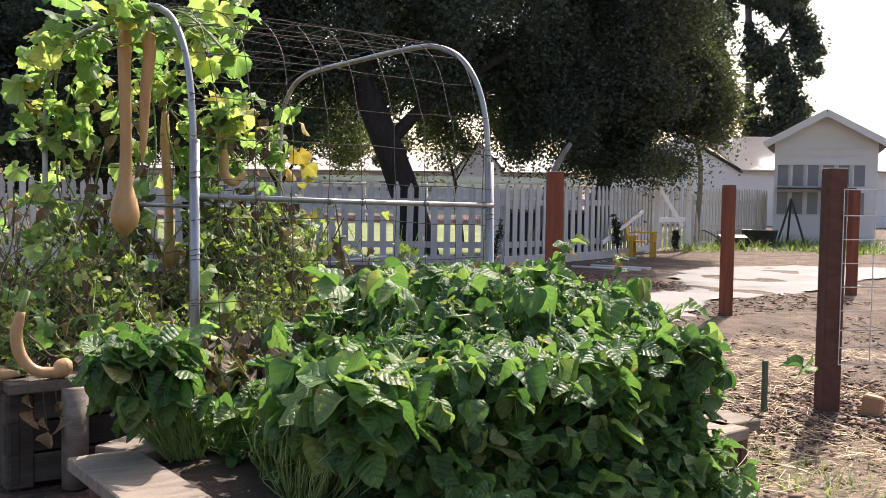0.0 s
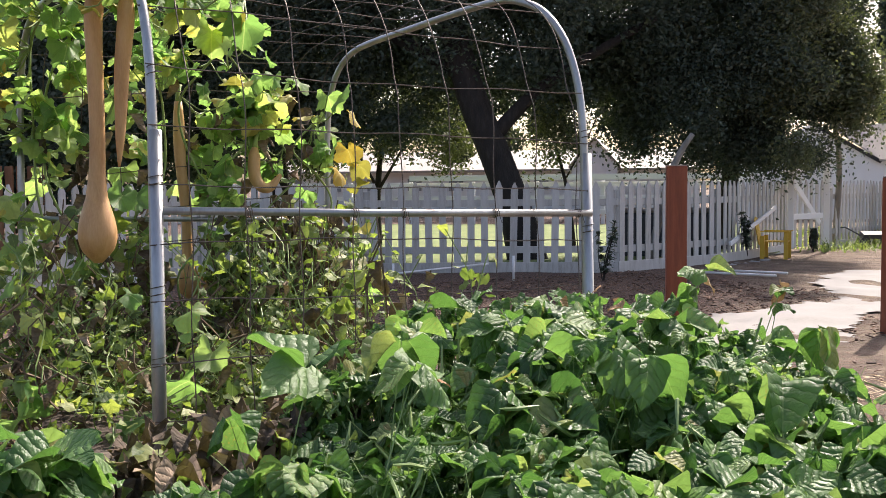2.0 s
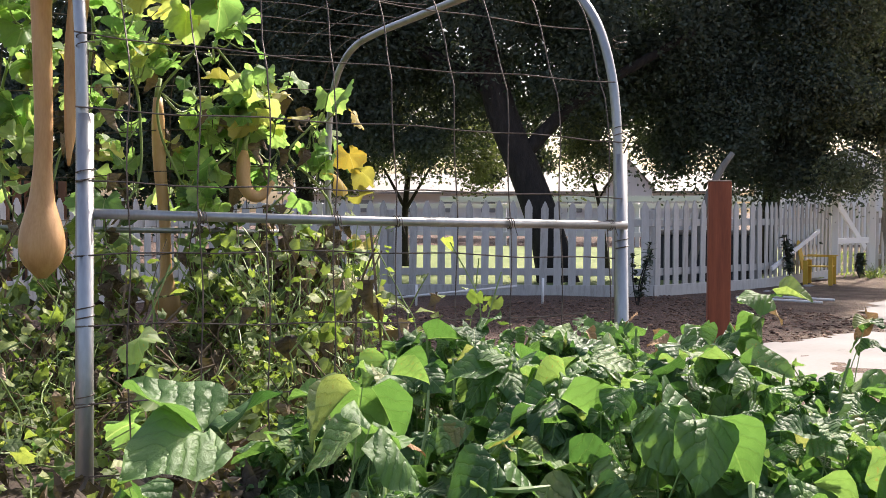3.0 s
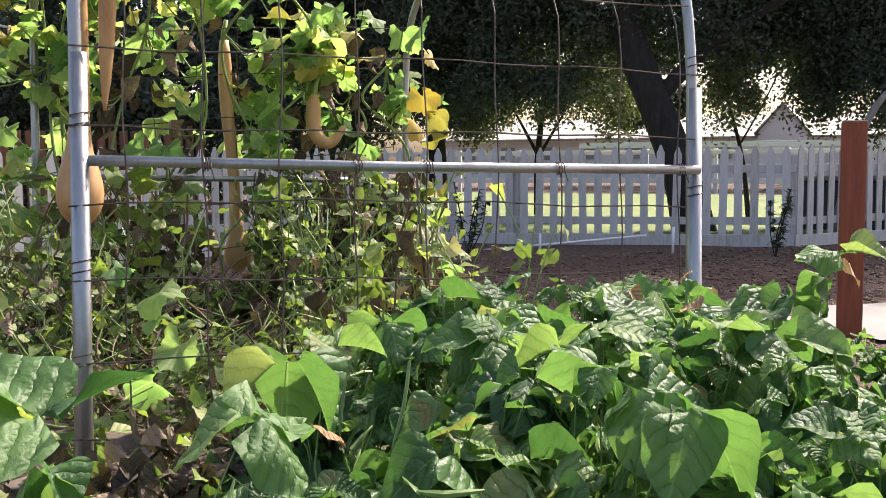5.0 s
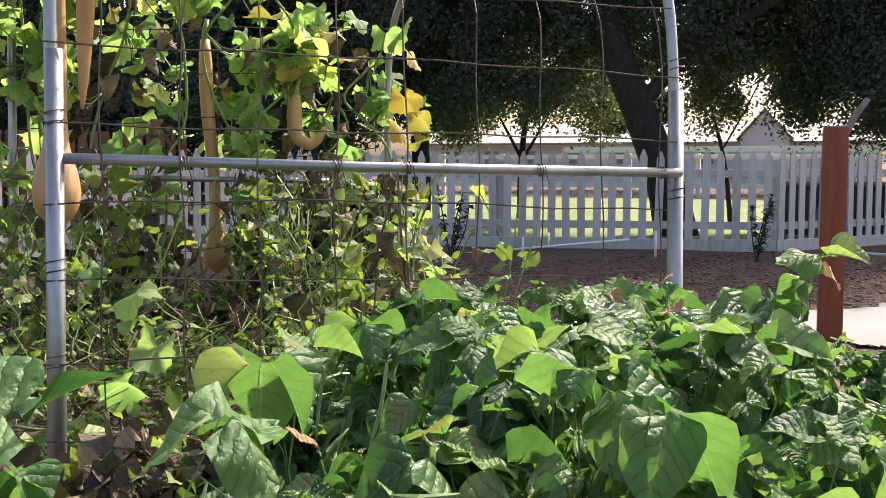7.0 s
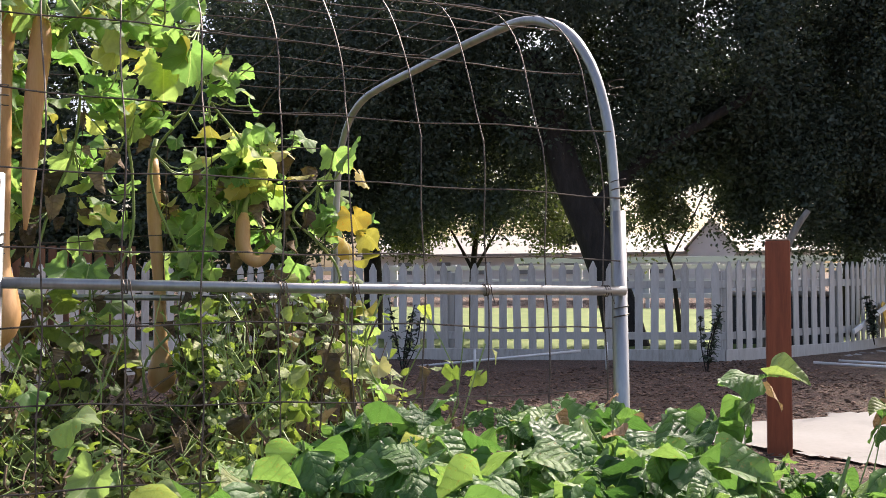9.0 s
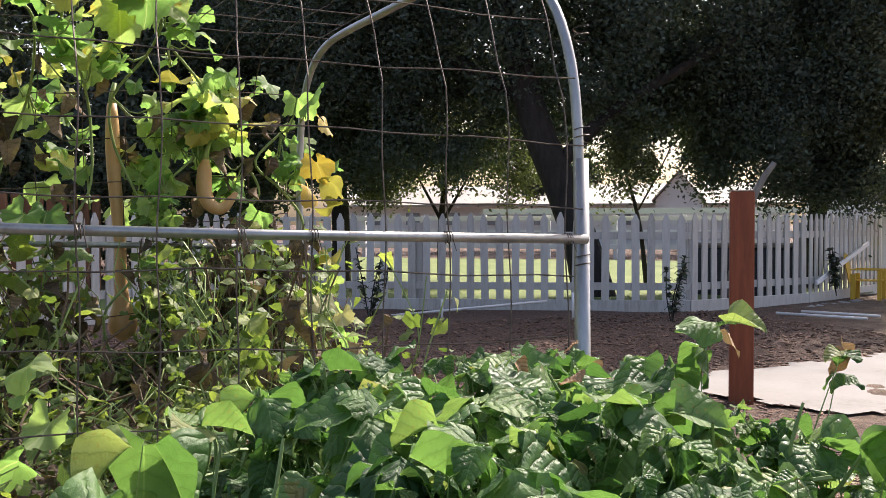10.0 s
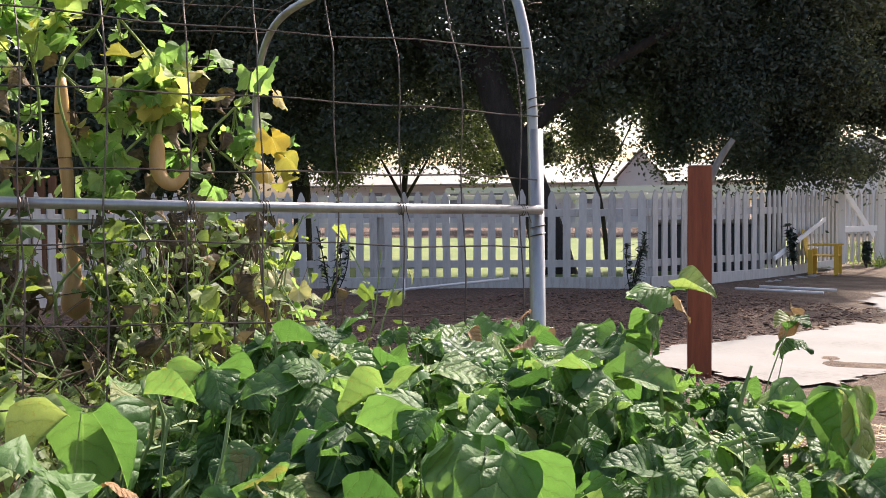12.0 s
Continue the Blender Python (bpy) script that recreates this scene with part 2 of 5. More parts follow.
def grounded():
    """Dirt, with bark mulch along the fence, straw near the wire fence and pale dust on the open ground."""
    m, n, l, b = material("garden_dirt")
    big = noisy(n, l, 0.5, 5)
    mid = noisy(n, l, 3.2, 6)
    fine = noisy(n, l, 28.0, 5, rough=0.7)
    dirt = ramp(n, [(0.3, (0.068, 0.045, 0.029)), (0.5, (0.128, 0.090, 0.060)), (0.7, (0.205, 0.15, 0.105))])
    l.new(mid.outputs[0], dirt.inputs[0])
    mulch = ramp(n, [(0.3, (0.032, 0.019, 0.013)), (0.5, (0.085, 0.050, 0.034)), (0.7, (0.20, 0.125, 0.085))])
    l.new(fine.outputs[0], mulch.inputs[0])
    tc = n.new("ShaderNodeTexCoord")
    sep = n.new("ShaderNodeSeparateXYZ")
    l.new(tc.outputs["Object"], sep.inputs[0])
    edge = maths(n, l, 'ADD', sep.outputs[0], maths(n, l, 'MULTIPLY', maths(n, l, 'SUBTRACT', big.outputs[0], 0.5), 2.0))
    edge = maths(n, l, 'ADD', edge, maths(n, l, 'MULTIPLY', maths(n, l, 'SUBTRACT', mid.outputs[0], 0.5), 1.6))
    left = maths(n, l, 'MULTIPLY', maths(n, l, 'SUBTRACT', 2.7, edge), 1.2)
    left = maths(n, l, 'MINIMUM', 1.0, maths(n, l, 'MAXIMUM', 0.0, left))
    straw = ramp(n, [(0.35, (0.075, 0.054, 0.036)), (0.5, (0.21, 0.155, 0.105)), (0.75, (0.46, 0.37, 0.26))])
    l.new(fine.outputs[0], straw.inputs[0])
    near = maths(n, l, 'LESS_THAN', maths(n, l, 'ADD', sep.outputs[1], maths(n, l, 'MULTIPLY', maths(n, l, 'SUBTRACT', mid.outputs[0], 0.5), 2.0)), 0.9)
    col = mixed(n, l, maths(n, l, 'MULTIPLY', near, 0.85), dirt.outputs[0], straw.outputs[0])
    col = mixed(n, l, left, col, mulch.outputs[0])
    col = mixed(n, l, 0.35, col, fine.outputs[1], 'OVERLAY')
    l.new(col, b.inputs["Base Color"])
    b.inputs["Roughness"].default_value = 0.95
    bumped(n, l, b, maths(n, l, 'ADD', fine.outputs[0], maths(n, l, 'MULTIPLY', mid.outputs[0], 2.0)), 0.9, 0.04)
    return m


DIRT = grounded()
LAWN = plain("sunlit_lawn", [(0.25, (0.075, 0.115, 0.025)), (0.5, (0.125, 0.17, 0.042)), (0.75, (0.20, 0.225, 0.075))], 0.8, 0.9, 0, 0.5, 0.03, fine=25)

# ---- mesh helpers ----
def mesh_from(bm, name, mat, smooth=False):
    me = bpy.data.meshes.new(name)
    bm.to_mesh(me)
    bm.free()
    me.materials.append(mat)
    if smooth:
        me.polygons.foreach_set("use_smooth", [True] * len(me.polygons))
    return me


def thing(name, label, category, at=(0, 0, 0), group="", kind=""):
    ob = new(name)
    ob.location = at
    ob.empty_display_size = 0.1
    return tagged(ob, label, category, group, kind)


def hang(ob, parent):
    """Make ob a part of parent, both in world places."""
    ob.parent = parent
    p = parent
    m = Matrix.Identity(4)
    while p:
        m = p.matrix_basis @ m
        p = p.parent
    ob.matrix_parent_inverse = Matrix.Identity(4)
    ob.matrix_basis = m.inverted() @ ob.matrix_basis
    return ob


def part(name, bm, mat, parent, label="", smooth=False):
    ob = new(name, mesh_from(bm, name, mat, smooth) if not isinstance(bm, bpy.types.Mesh) else bm)
    if label:
        ob["label"] = label
    return hang(ob, parent)


def single(name, bm, mat, label, category, group="", kind="", smooth=False):
    return tagged(new(name, mesh_from(bm, name, mat, smooth)), label, category, group, kind)


def boxed(bm, a, size, m=None, bevel=0.0):
    """A box of that size, centred on a; m turns and places it."""
    verts = bmesh.ops.create_cube(bm, size=1.0, matrix=Matrix.Translation(a) @ Matrix.Diagonal((*size, 1)))["verts"]
    if bevel:
        edges = list({e for v in verts for e in v.link_edges})
        out = bmesh.ops.bevel(bm, geom=edges, offset=bevel, segments=1, affect='EDGES')
        verts = list({v for v in verts if v.is_valid} | set(out["verts"]))
    if m is not None:
        bmesh.ops.transform(bm, matrix=m, verts=verts)
    return bm


def box(a, size, m=None, bevel=0.0):
    return boxed(bmesh.new(), a, size, m, bevel)


def beam(p, q, w, h, bevel=0.004, up=(0, 0, 1)):
    """A squared timber from p to q, w wide and h deep."""
    p, q = Vector(p), Vector(q)
    d = q - p
    x = d.normalized()
    u = Vector(up)
    y = u.cross(x)
    y = y.normalized() if y.length > 1e-4 else Vector((0, 1, 0))
    z = x.cross(y)
    m = Matrix((x, y, z)).transposed().to_4x4()
    m.translation = (p + q) / 2
    return box((0, 0, 0), (d.length, w, h), m, bevel)


def tube(points, radius, sides=8, bm=None, caps=True):
    """A round tube along points; radius is one number or one for each point."""
    bm = bm or bmesh.new()
    pts = [Vector(p) for p in points]
    rad = radius if isinstance(radius, (list, tuple)) else [radius] * len(pts)
    ref = None
    rings = []
    for i, p in enumerate(pts):
        d = (pts[min(i + 1, len(pts) - 1)] - pts[max(i - 1, 0)])
        d = d.normalized() if d.length > 1e-9 else Vector((0, 0, 1))
        if ref is None:
            ref = d.orthogonal().normalized()
        ref = (ref - d * ref.dot(d))
        ref = ref.normalized() if ref.length > 1e-6 else d.orthogonal().normalized()
        o = d.cross(ref)
        rings.append([bm.verts.new(p + (ref * math.cos(a) + o * math.sin(a)) * rad[i]) for a in (2 * math.pi * k / sides for k in range(sides))])
    for r, s in zip(rings, rings[1:]):
        for k in range(sides):
            bm.faces.new((r[k], r[(k + 1) % sides], s[(k + 1) % sides], s[k]))
    if caps:
        bm.faces.new(list(reversed(rings[0])))
        bm.faces.new(rings[-1])
    return bm


def curve(points, n):
    """n points on a smooth curve through points."""
    pts = [Vector(p) for p in points]
    pts = [2 * pts[0] - pts[1], *pts, 2 * pts[-1] - pts[-2]]
    out = []
    segs = len(pts) - 3
    for i in range(n):
        u = i / (n - 1) * segs
        k = min(int(u), segs - 1)
        u -= k
        a, b, c, d = pts[k:k + 4]
        out.append(0.5 * ((2 * b) + (c - a) * u + (2 * a - 5 * b + 4 * c - d) * u * u + (3 * b - a - 3 * c + d) * u ** 3))
    return out


def prism(corners, low, high, bm=None):
    """An upright block over a polygon given anticlockwise."""
    bm = bm or bmesh.new()
    a = [bm.verts.new((x, y, low)) for x, y in corners]
    b = [bm.verts.new((x, y, high)) for x, y in corners]
    bm.faces.new(list(reversed(a)))
    bm.faces.new(b)
    n = len(a)
    for i in range(n):
        bm.faces.new((a[i], a[(i + 1) % n], b[(i + 1) % n], b[i]))
    return bm


def slab(bottom, lift):
    """A sheet over a polygon in space, thickened by the vector lift."""
    bm = bmesh.new()
    a = [bm.verts.new(p) for p in bottom]
    b = [bm.verts.new(Vector(p) + Vector(lift)) for p in bottom]
    bm.faces.new(list(reversed(a)))
    bm.faces.new(b)
    n = len(a)
    for i in range(n):
        bm.faces.new((a[i], a[(i + 1) % n], b[(i + 1) % n], b[i]))
    bmesh.ops.recalc_face_normals(bm, faces=bm.faces)
    return bm


def joined(name, templates, places, mat):
    """One mesh of many copies: templates are (verts, faces, uvs), places are (index, 4x4)."""
    V, L, S, T, base = [], [], [], [], 0
    places = list(places)
    for k, (tv, tf, tu) in enumerate(templates):
        ms = [m for i, m in places if i == k]
        if not ms:
            continue
        M = np.array([[list(r) for r in m] for m in ms])
        v = np.einsum('nij,vj->nvi', M[:, :3, :3], tv) + M[:, None, :3, 3]
        flat = np.concatenate([np.array(f) for f in tf])
        sizes = np.array([len(f) for f in tf])
        off = (np.arange(len(ms)) * len(tv))[:, None] + base
        V.append(v.reshape(-1, 3))
        L.append((flat[None, :] + off).ravel())
        S.append(np.tile(sizes, len(ms)))
        T.append(np.tile(tu[flat], (len(ms), 1)))
        base += len(ms) * len(tv)
    V, L, S, T = np.concatenate(V), np.concatenate(L), np.concatenate(S), np.concatenate(T)
    me = bpy.data.meshes.new(name)
    me.vertices.add(len(V))
    me.vertices.foreach_set("co", V.ravel())
    me.loops.add(len(L))
    me.loops.foreach_set("vertex_index", L.astype(np.int32))
    me.polygons.add(len(S))
    me.polygons.foreach_set("loop_start", np.concatenate([[0], np.cumsum(S)[:-1]]).astype(np.int32))
    me.polygons.foreach_set("use_smooth", np.ones(len(S), bool))
    me.update(calc_edges=True)
    uv = me.uv_layers.new(name="UVMap")
    uv.data.foreach_set("uv", T.astype(np.float32).ravel())
    me.materials.append(mat)
    me.validate()
    return me


def template_mesh(name, template, mat):
    return joined(name, [template], [(0, Matrix.Identity(4))], mat)


def blade(outline, rows, fold, droop, wave, seed, across=2, ruffle=0.0, puff=0.0):
    """A leaf along +y from its stalk, 1 long: outline(v) is the half width; folded on its midrib, drooping, wavy, puffed between its veins."""
    rnd = random.Random(seed)
    ph, ph2 = rnd.uniform(0, 6.28), rnd.uniform(0, 6.28)
    lean = rnd.uniform(-0.12, 0.12)
    vs, uv, fs = [], [], []
    cols = 2 * across + 1
    for i in range(rows + 1):
        v = i / rows
        w = max(outline(v), 0.004)
        for j in range(cols):
            u = (j - across) / across
            edge = 1 + ruffle * (math.sin(v * 21 + ph2 * (2 + (u > 0))) * 0.5 + rnd.uniform(-0.5, 0.5)) * (abs(u) > 0.9)
            x = u * w * edge + lean * v * v
            y = v - 0.10 * abs(u) * (1 - v) * (w / 0.4)
            z = fold * abs(u) * w + wave * math.sin(v * 9 + ph + u * 2.5) * abs(u) - droop * v * v + rnd.uniform(-1, 1) * wave * 0.3 * abs(u)
            z -= ruffle * 0.9 * max(0.0, abs(u) - 0.6) * w
            z += puff * abs(math.sin((v - 0.45 * abs(u) * w) * 5 * math.pi)) * (1 - abs(2 * abs(u) - 1)) * 0.8
            vs.append((x, y, z))
            uv.append((0.5 + u * w, v))
    for i in range(rows):
        for j in range(cols - 1):
            a = i * cols + j
            fs.append((a, a + 1, a + 1 + cols, a + cols))
    return np.array(vs), fs, np.array(uv)


def lobed(seed, rim=20, fold=0.18, wave=0.06, droop=0.15, lobes=5):
    """A broad lobed leaf round its stalk, about 1 across, with a notch at the stalk and toothed edges."""
    rnd = random.Random(seed)
    ph = rnd.uniform(0, 6.28)
    vs, uv, fs = [(0, 0.05, 0)], [(0.5, 0.05)], []
    rings = 3
    for k in range(1, rings + 1):
        for i in range(rim + 1):
            a = -2.72 + 5.44 * i / rim
            r = 0.40 + 0.085 * abs(math.cos(a * lobes / 2)) ** 1.5 + 0.05 * math.cos(a)
            if k == rings:
                r *= 1 + (0.06 if i % 2 else -0.05) + rnd.uniform(-0.04, 0.04)
            r *= k / rings
            x, y = r * math.sin(a), 0.12 + r * math.cos(a)
            z = fold * (k / rings) ** 2 * 0.5 * math.cos(a * lobes) * 0.4 + wave * math.sin(3 * a + ph) * (k / rings) ** 1.5 - droop * (x * x + (y - 0.1) ** 2)
            vs.append((x, y, z))
            uv.append((0.5 + x, y + 0.3))
    for i in range(rim):
        fs.append((0, 1 + i + 1, 1 + i))
        for k in range(rings - 1):
            a = 1 + k * (rim + 1) + i
            b = a + rim + 1
            fs.append((a, a + 1, b + 1, b))
    return np.array(vs), fs, np.array(uv)


def bean_outline(v):
    return 0.50 * (math.sin(math.pi * min(1, v ** 0.62)) ** 0.62) * (1 - 0.12 * v) + 0.003


def turned(at, heading, tilt, roll, size):
    """A leaf's place: heading round z, tilt up from level, roll about its rib."""
    return Matrix.Translation(at) @ Matrix.Rotation(heading, 4, 'Z') @ Matrix.Rotation(tilt, 4, 'X') @ Matrix.Rotation(roll, 4, 'Y') @ Matrix.Scale(size, 4)


def land(x, y):
    """The ground's height: the yard is level."""
    return 0.0


# The yard behind the beds is laid out along its own axes, turned against those of the trellis and shifted to fit the
# camera's view.
YARD = Matrix.Translation((-0.194, -2.615, 0)) @ Matrix.Rotation(radians(-42.84), 4, 'Z') @ Matrix.Translation((-2.043, 2.202, 0))
settled = set()


def settle(drop=0.0, place=YARD):
    """Bring all things built since the last call into place; place None leaves them."""
    for ob in [o for o in scene.objects if o not in settled]:
        if place and ob.parent is None and ob not in (cam, sun):
            ob.matrix_basis = Matrix.Translation((0, 0, -drop)) @ place @ ob.matrix_basis
        settled.add(ob)


# ---- ground ----
def spread(a, b, step, far):
    inner = np.arange(a, b + step / 2, step)
    return np.concatenate([a - np.array(far[::-1]), inner, b + np.array(far)])


def sheet(name, xs, ys, mat, lift=0.0, keep=None, rough=0.02):
    bm = bmesh.new()
    grid = [[bm.verts.new((x, y, land(x, y) + lift + rough * noise.noise((x * 0.9, y * 0.9, 3.1)) + rough * 0.5 * noise.noise((x * 3, y * 3, 7.7)))) for x in xs] for y in ys]
    for j in range(len(ys) - 1):
        for i in range(len(xs) - 1):
            if keep is None or keep((xs[i] + xs[i + 1]) / 2, (ys[j] + ys[j + 1]) / 2):
                bm.faces.new((grid[j][i], grid[j][i + 1], grid[j + 1][i + 1], grid[j + 1][i]))
    bmesh.ops.delete(bm, geom=[v for v in bm.verts if not v.link_faces], context='VERTS')
    return mesh_from(bm, name, mat, True)


FAR = [2, 6, 14, 30, 70, 160, 400, 1000]
tagged(new("ground", sheet("ground", spread(-9, 10, 0.25, FAR), spread(-9, 18, 0.25, FAR), DIRT)), "brown dirt ground with bark mulch and straw litter", "ground", kind="structure")


def behind_fence(x, y):
    if x < -5.0:
        return y > 3.4 - 3.6 * (x + 5.6)
    if x < -4.2:
        return y > 6.2 + 3.6 * (x + 5.0)
    if x < -2.2:
        return y > 9.6 + 0.1 * (x + 2.2)
    if x < 0.81:
        return y > 9.75 + 0.21 * (x + 2.2)
    return y > 10.4 + 1.55 * (x - 0.81) and x < 3.0


tagged(new("lawn", sheet("lawn", np.arange(-26, 3.3, 0.25), np.arange(-6, 26, 0.25), LAWN, 0.035, behind_fence, 0.03)), "sunlit yellow-green mown lawn behind the picket fence", "lawn", kind="structure")

PATHWAY = [(3.75, 2.9), (3.95, 2.3), (4.1, 1.85), (4.4, 1.75), (5.96, 2.71), (6.95, 2.9), (8.22, 3.01), (10.56, 3.65), (12.06, 4.55), (11.13, 5.45), (10.16, 5.67), (8.78, 5.47), (6.82, 3.65), (5.78, 3.51), (5.24, 3.45), (4.1, 3.25)]


def in_path(x, y):
    hit = False
    for (ax, ay), (bx, by) in zip(PATHWAY, PATHWAY[1:] + PATHWAY[:1]):
        if (ay > y) != (by > y) and x < ax + (y - ay) / (by - ay) * (bx - ax):
            hit = not hit
    return hit


def on_path(x, y):
    return in_path(x + 0.22 * noise.noise((x * 1.5, y * 1.5, 9.0)) + 0.10 * noise.noise((x * 5, y * 5, 2.0)), y + 0.22 * noise.noise((x * 1.5, y * 1.5, 5.0)) + 0.10 * noise.noise((x * 5, y * 5, 3.0)))


# ---- picket fence ----
def picket_mesh(w=0.088, h=1.08, t=0.018):
    bm = bmesh.new()
    prof = [(-w / 2, 0), (w / 2, 0), (w / 2, h - 0.085), (0.008, h), (-0.008, h), (-w / 2, h - 0.085)]
    a = [bm.verts.new((x, -t / 2, z)) for x, z in prof]
    b = [bm.verts.new((x, t / 2, z)) for x, z in prof]
    bm.faces.new(a)
    bm.faces.new(list(reversed(b)))
    for i in range(len(a)):
        bm.faces.new((a[(i + 1) % 6], a[i], b[i], b[(i + 1) % 6]))
    return mesh_from(bm, "picket", WHITE)


PICKET = picket_mesh()


def fence_run(p, q, pitch, scale=1.0, name="picket_fence", label="weathered white wooden picket fence with pointed pickets", posts=2.4, drop=0.04):
    p, q = Vector((*p, 0)), Vector((*q, 0))
    d = q - p
    run = thing(name, label, "fence", (p.x, p.y, land(p.x, p.y)), "garden picket fence")
    ang = math.atan2(d.y, d.x)
    back = Vector((-d.y, d.x, 0)).normalized()
    n = int(d.length / pitch)
    for i in range(n):
        c = p + d * ((i + 0.5) / n)
        ob = new("picket", PICKET)
        ob.matrix_basis = Matrix.Translation((c.x, c.y, land(c.x, c.y) + drop + random.uniform(-0.012, 0.012))) @ Matrix.Rotation(ang, 4, 'Z') @ Matrix.Rotation(random.gauss(0, 0.010), 4, 'Y') @ Matrix.Diagonal((scale, 1, scale, 1))
        hang(ob, run)
    for z in (0.28, 0.86):
        a, b = p + back * 0.03, q + back * 0.03
        part("rail", beam((a.x, a.y, land(a.x, a.y) + z * scale), (b.x, b.y, land(b.x, b.y) + z * scale), 0.038, 0.085), WHITE, run)
    a, b = p - back * 0.02, q - back * 0.02
    part("base_board", beam((a.x, a.y, land(a.x, a.y) + 0.06), (b.x, b.y, land(b.x, b.y) + 0.06), 0.02, 0.14), WHITE, run)
    m = max(1, round(d.length / posts))
    for i in range(m + 1):
        c = p + d * (i / m) + back * 0.085
        part("post", box((c.x, c.y, land(c.x, c.y) + 0.5 * scale), (0.09, 0.09, 1.02 * scale), None, 0.006), WHITE, run)
    return run


fence_run((-5.75, 2.6), (-4.75, 6.7), 0.168)
fence_run((-4.75, 6.7), (-4.15, 9.15), 0.165)
fence_run((-4.15, 9.15), (-2.2, 9.55), 0.165)
fence_run((-2.2, 9.55), (0.81, 10.2), 0.165)
fence_run((0.81, 10.2), (2.1, 11.9), 0.16)
fence_run((2.1, 11.9), (3.15, 14.4), 0.16)
fence_run((4.0, 15.6), (5.98, 19.5), 0.165, 1.0)

# garden gate with its posts and slanting brace
gate = thing("garden_gate", "white timber garden gate with a slanting brace", "gate", (3.2, 14.5, land(3.2, 14.5)))
for i in range(6):
    c = Vector((3.28, 14.62, 0)).lerp(Vector((3.78, 15.42, 0)), i / 5)
    ob = new("picket", PICKET)
    ob.matrix_basis = Matrix.Translation((c.x, c.y, land(c.x, c.y) + 0.06)) @ Matrix.Rotation(math.atan2(0.8, 0.5), 4, 'Z')
    hang(ob, gate)
part("brace", beam((3.24, 14.5, 1.12), (3.74, 15.36, 0.42), 0.03, 0.10), TRIMW, gate)
part("rail", beam((3.24, 14.52, 0.55), (3.78, 15.42, 0.55), 0.04, 0.09), TRIMW, gate)
for x, y, h in ((3.2, 14.45, 1.24), (3.86, 15.55, 1.75)):
    single("gate_post", box((x, y, h / 2 + 0.05), (0.10, 0.10, h), None, 0.006), TRIMW, "white painted square timber gate post", "post", "gate posts")
single("roof_brace", beam((3.2, 14.45, 1.17), (3.86, 15.55, 1.66), 0.05, 0.11), TRIMW, "white slanting timber brace between the gate posts", "brace")
single("fence_brace", beam((2.2, 11.85, 0.26), (2.92, 13.7, 0.72), 0.03, 0.06), TRIMW, "white diagonal board on the picket fence", "board")

# ---- stained posts and the wire fence ----
def square_post(x, y, h, turn, label, mat=REDWOOD, w=0.089):
    m = Matrix.Translation((x, y, land(x, y) + h / 2 - 0.03)) @ Matrix.Rotation(radians(turn), 4, 'Z')
    ob = thing("fence_post", label, "post", (x, y, land(x, y)), "stained timber posts")
    part("shaft", box((0, 0, 0), (w, w, h), m, 0.005), mat, ob)
    cap = Matrix.Translation((x, y, land(x, y) + h - 0.02)) @ Matrix.Rotation(radians(turn), 4, 'Z')
    part("end_grain", box((0, 0, -0.006), (w - 0.004, w - 0.004, 0.008), cap, 0.003), OLDWOOD, ob, "weathered end grain on top")
    return ob


settle()
tagged(new("path", sheet("path", np.arange(2.5, 12.6, 0.06), np.arange(1.1, 6.2, 0.06), SLAB, 0.012, on_path, 0.02)), "pale sun-bleached concrete path with rough edges", "path", kind="structure")
square_post(3.92, 2.46, 1.20, -38, "red-brown stained square timber post beside the bean bed", REDWOOD, 0.130)
# Darker timber than the other posts: its shaded side is put into the colour.
square_post(2.80, -0.72, 1.17, -30, "red-stained square timber post carrying wire mesh, shade in its colour", SIDEWOOD)
square_post(5.52, 2.07, 1.12, -25, "red-stained square timber post in open dirt")
square_post(8.17, 2.60, 1.11, -25, "orange-brown stained square timber post behind the wire mesh")

panel = thing("wire_fence_panel", "galvanised welded wire fence panel stapled to the post", "wire fence", (2.8, -0.78, 0))
PA, PB = Vector((2.79, -0.78, 0)), Vector((4.9, -1.65, 0))
for i, z in enumerate((0.24, 0.32, 0.40, 0.49, 0.60, 0.71, 0.82, 0.93, 1.05)):
    part("wire", tube([PA + Vector((0, 0, z)), PB + Vector((0, 0, z - 0.02))], 0.0027, 5), WIRELIT, panel)
for i in range(15):
    c = PA.lerp(PB, i / 14)
    part("wire", tube([c + Vector((0, 0, 0.24)), c + Vector((0, 0, 1.05))], 0.0027, 5), WIRELIT, panel)

# ---- raised beds ----
def quad_at(c, u, v):
    a, b, d, e = (Vector((*p, 0)) for p in c)
    return a.lerp(b, u).lerp(e.lerp(d, u), v)


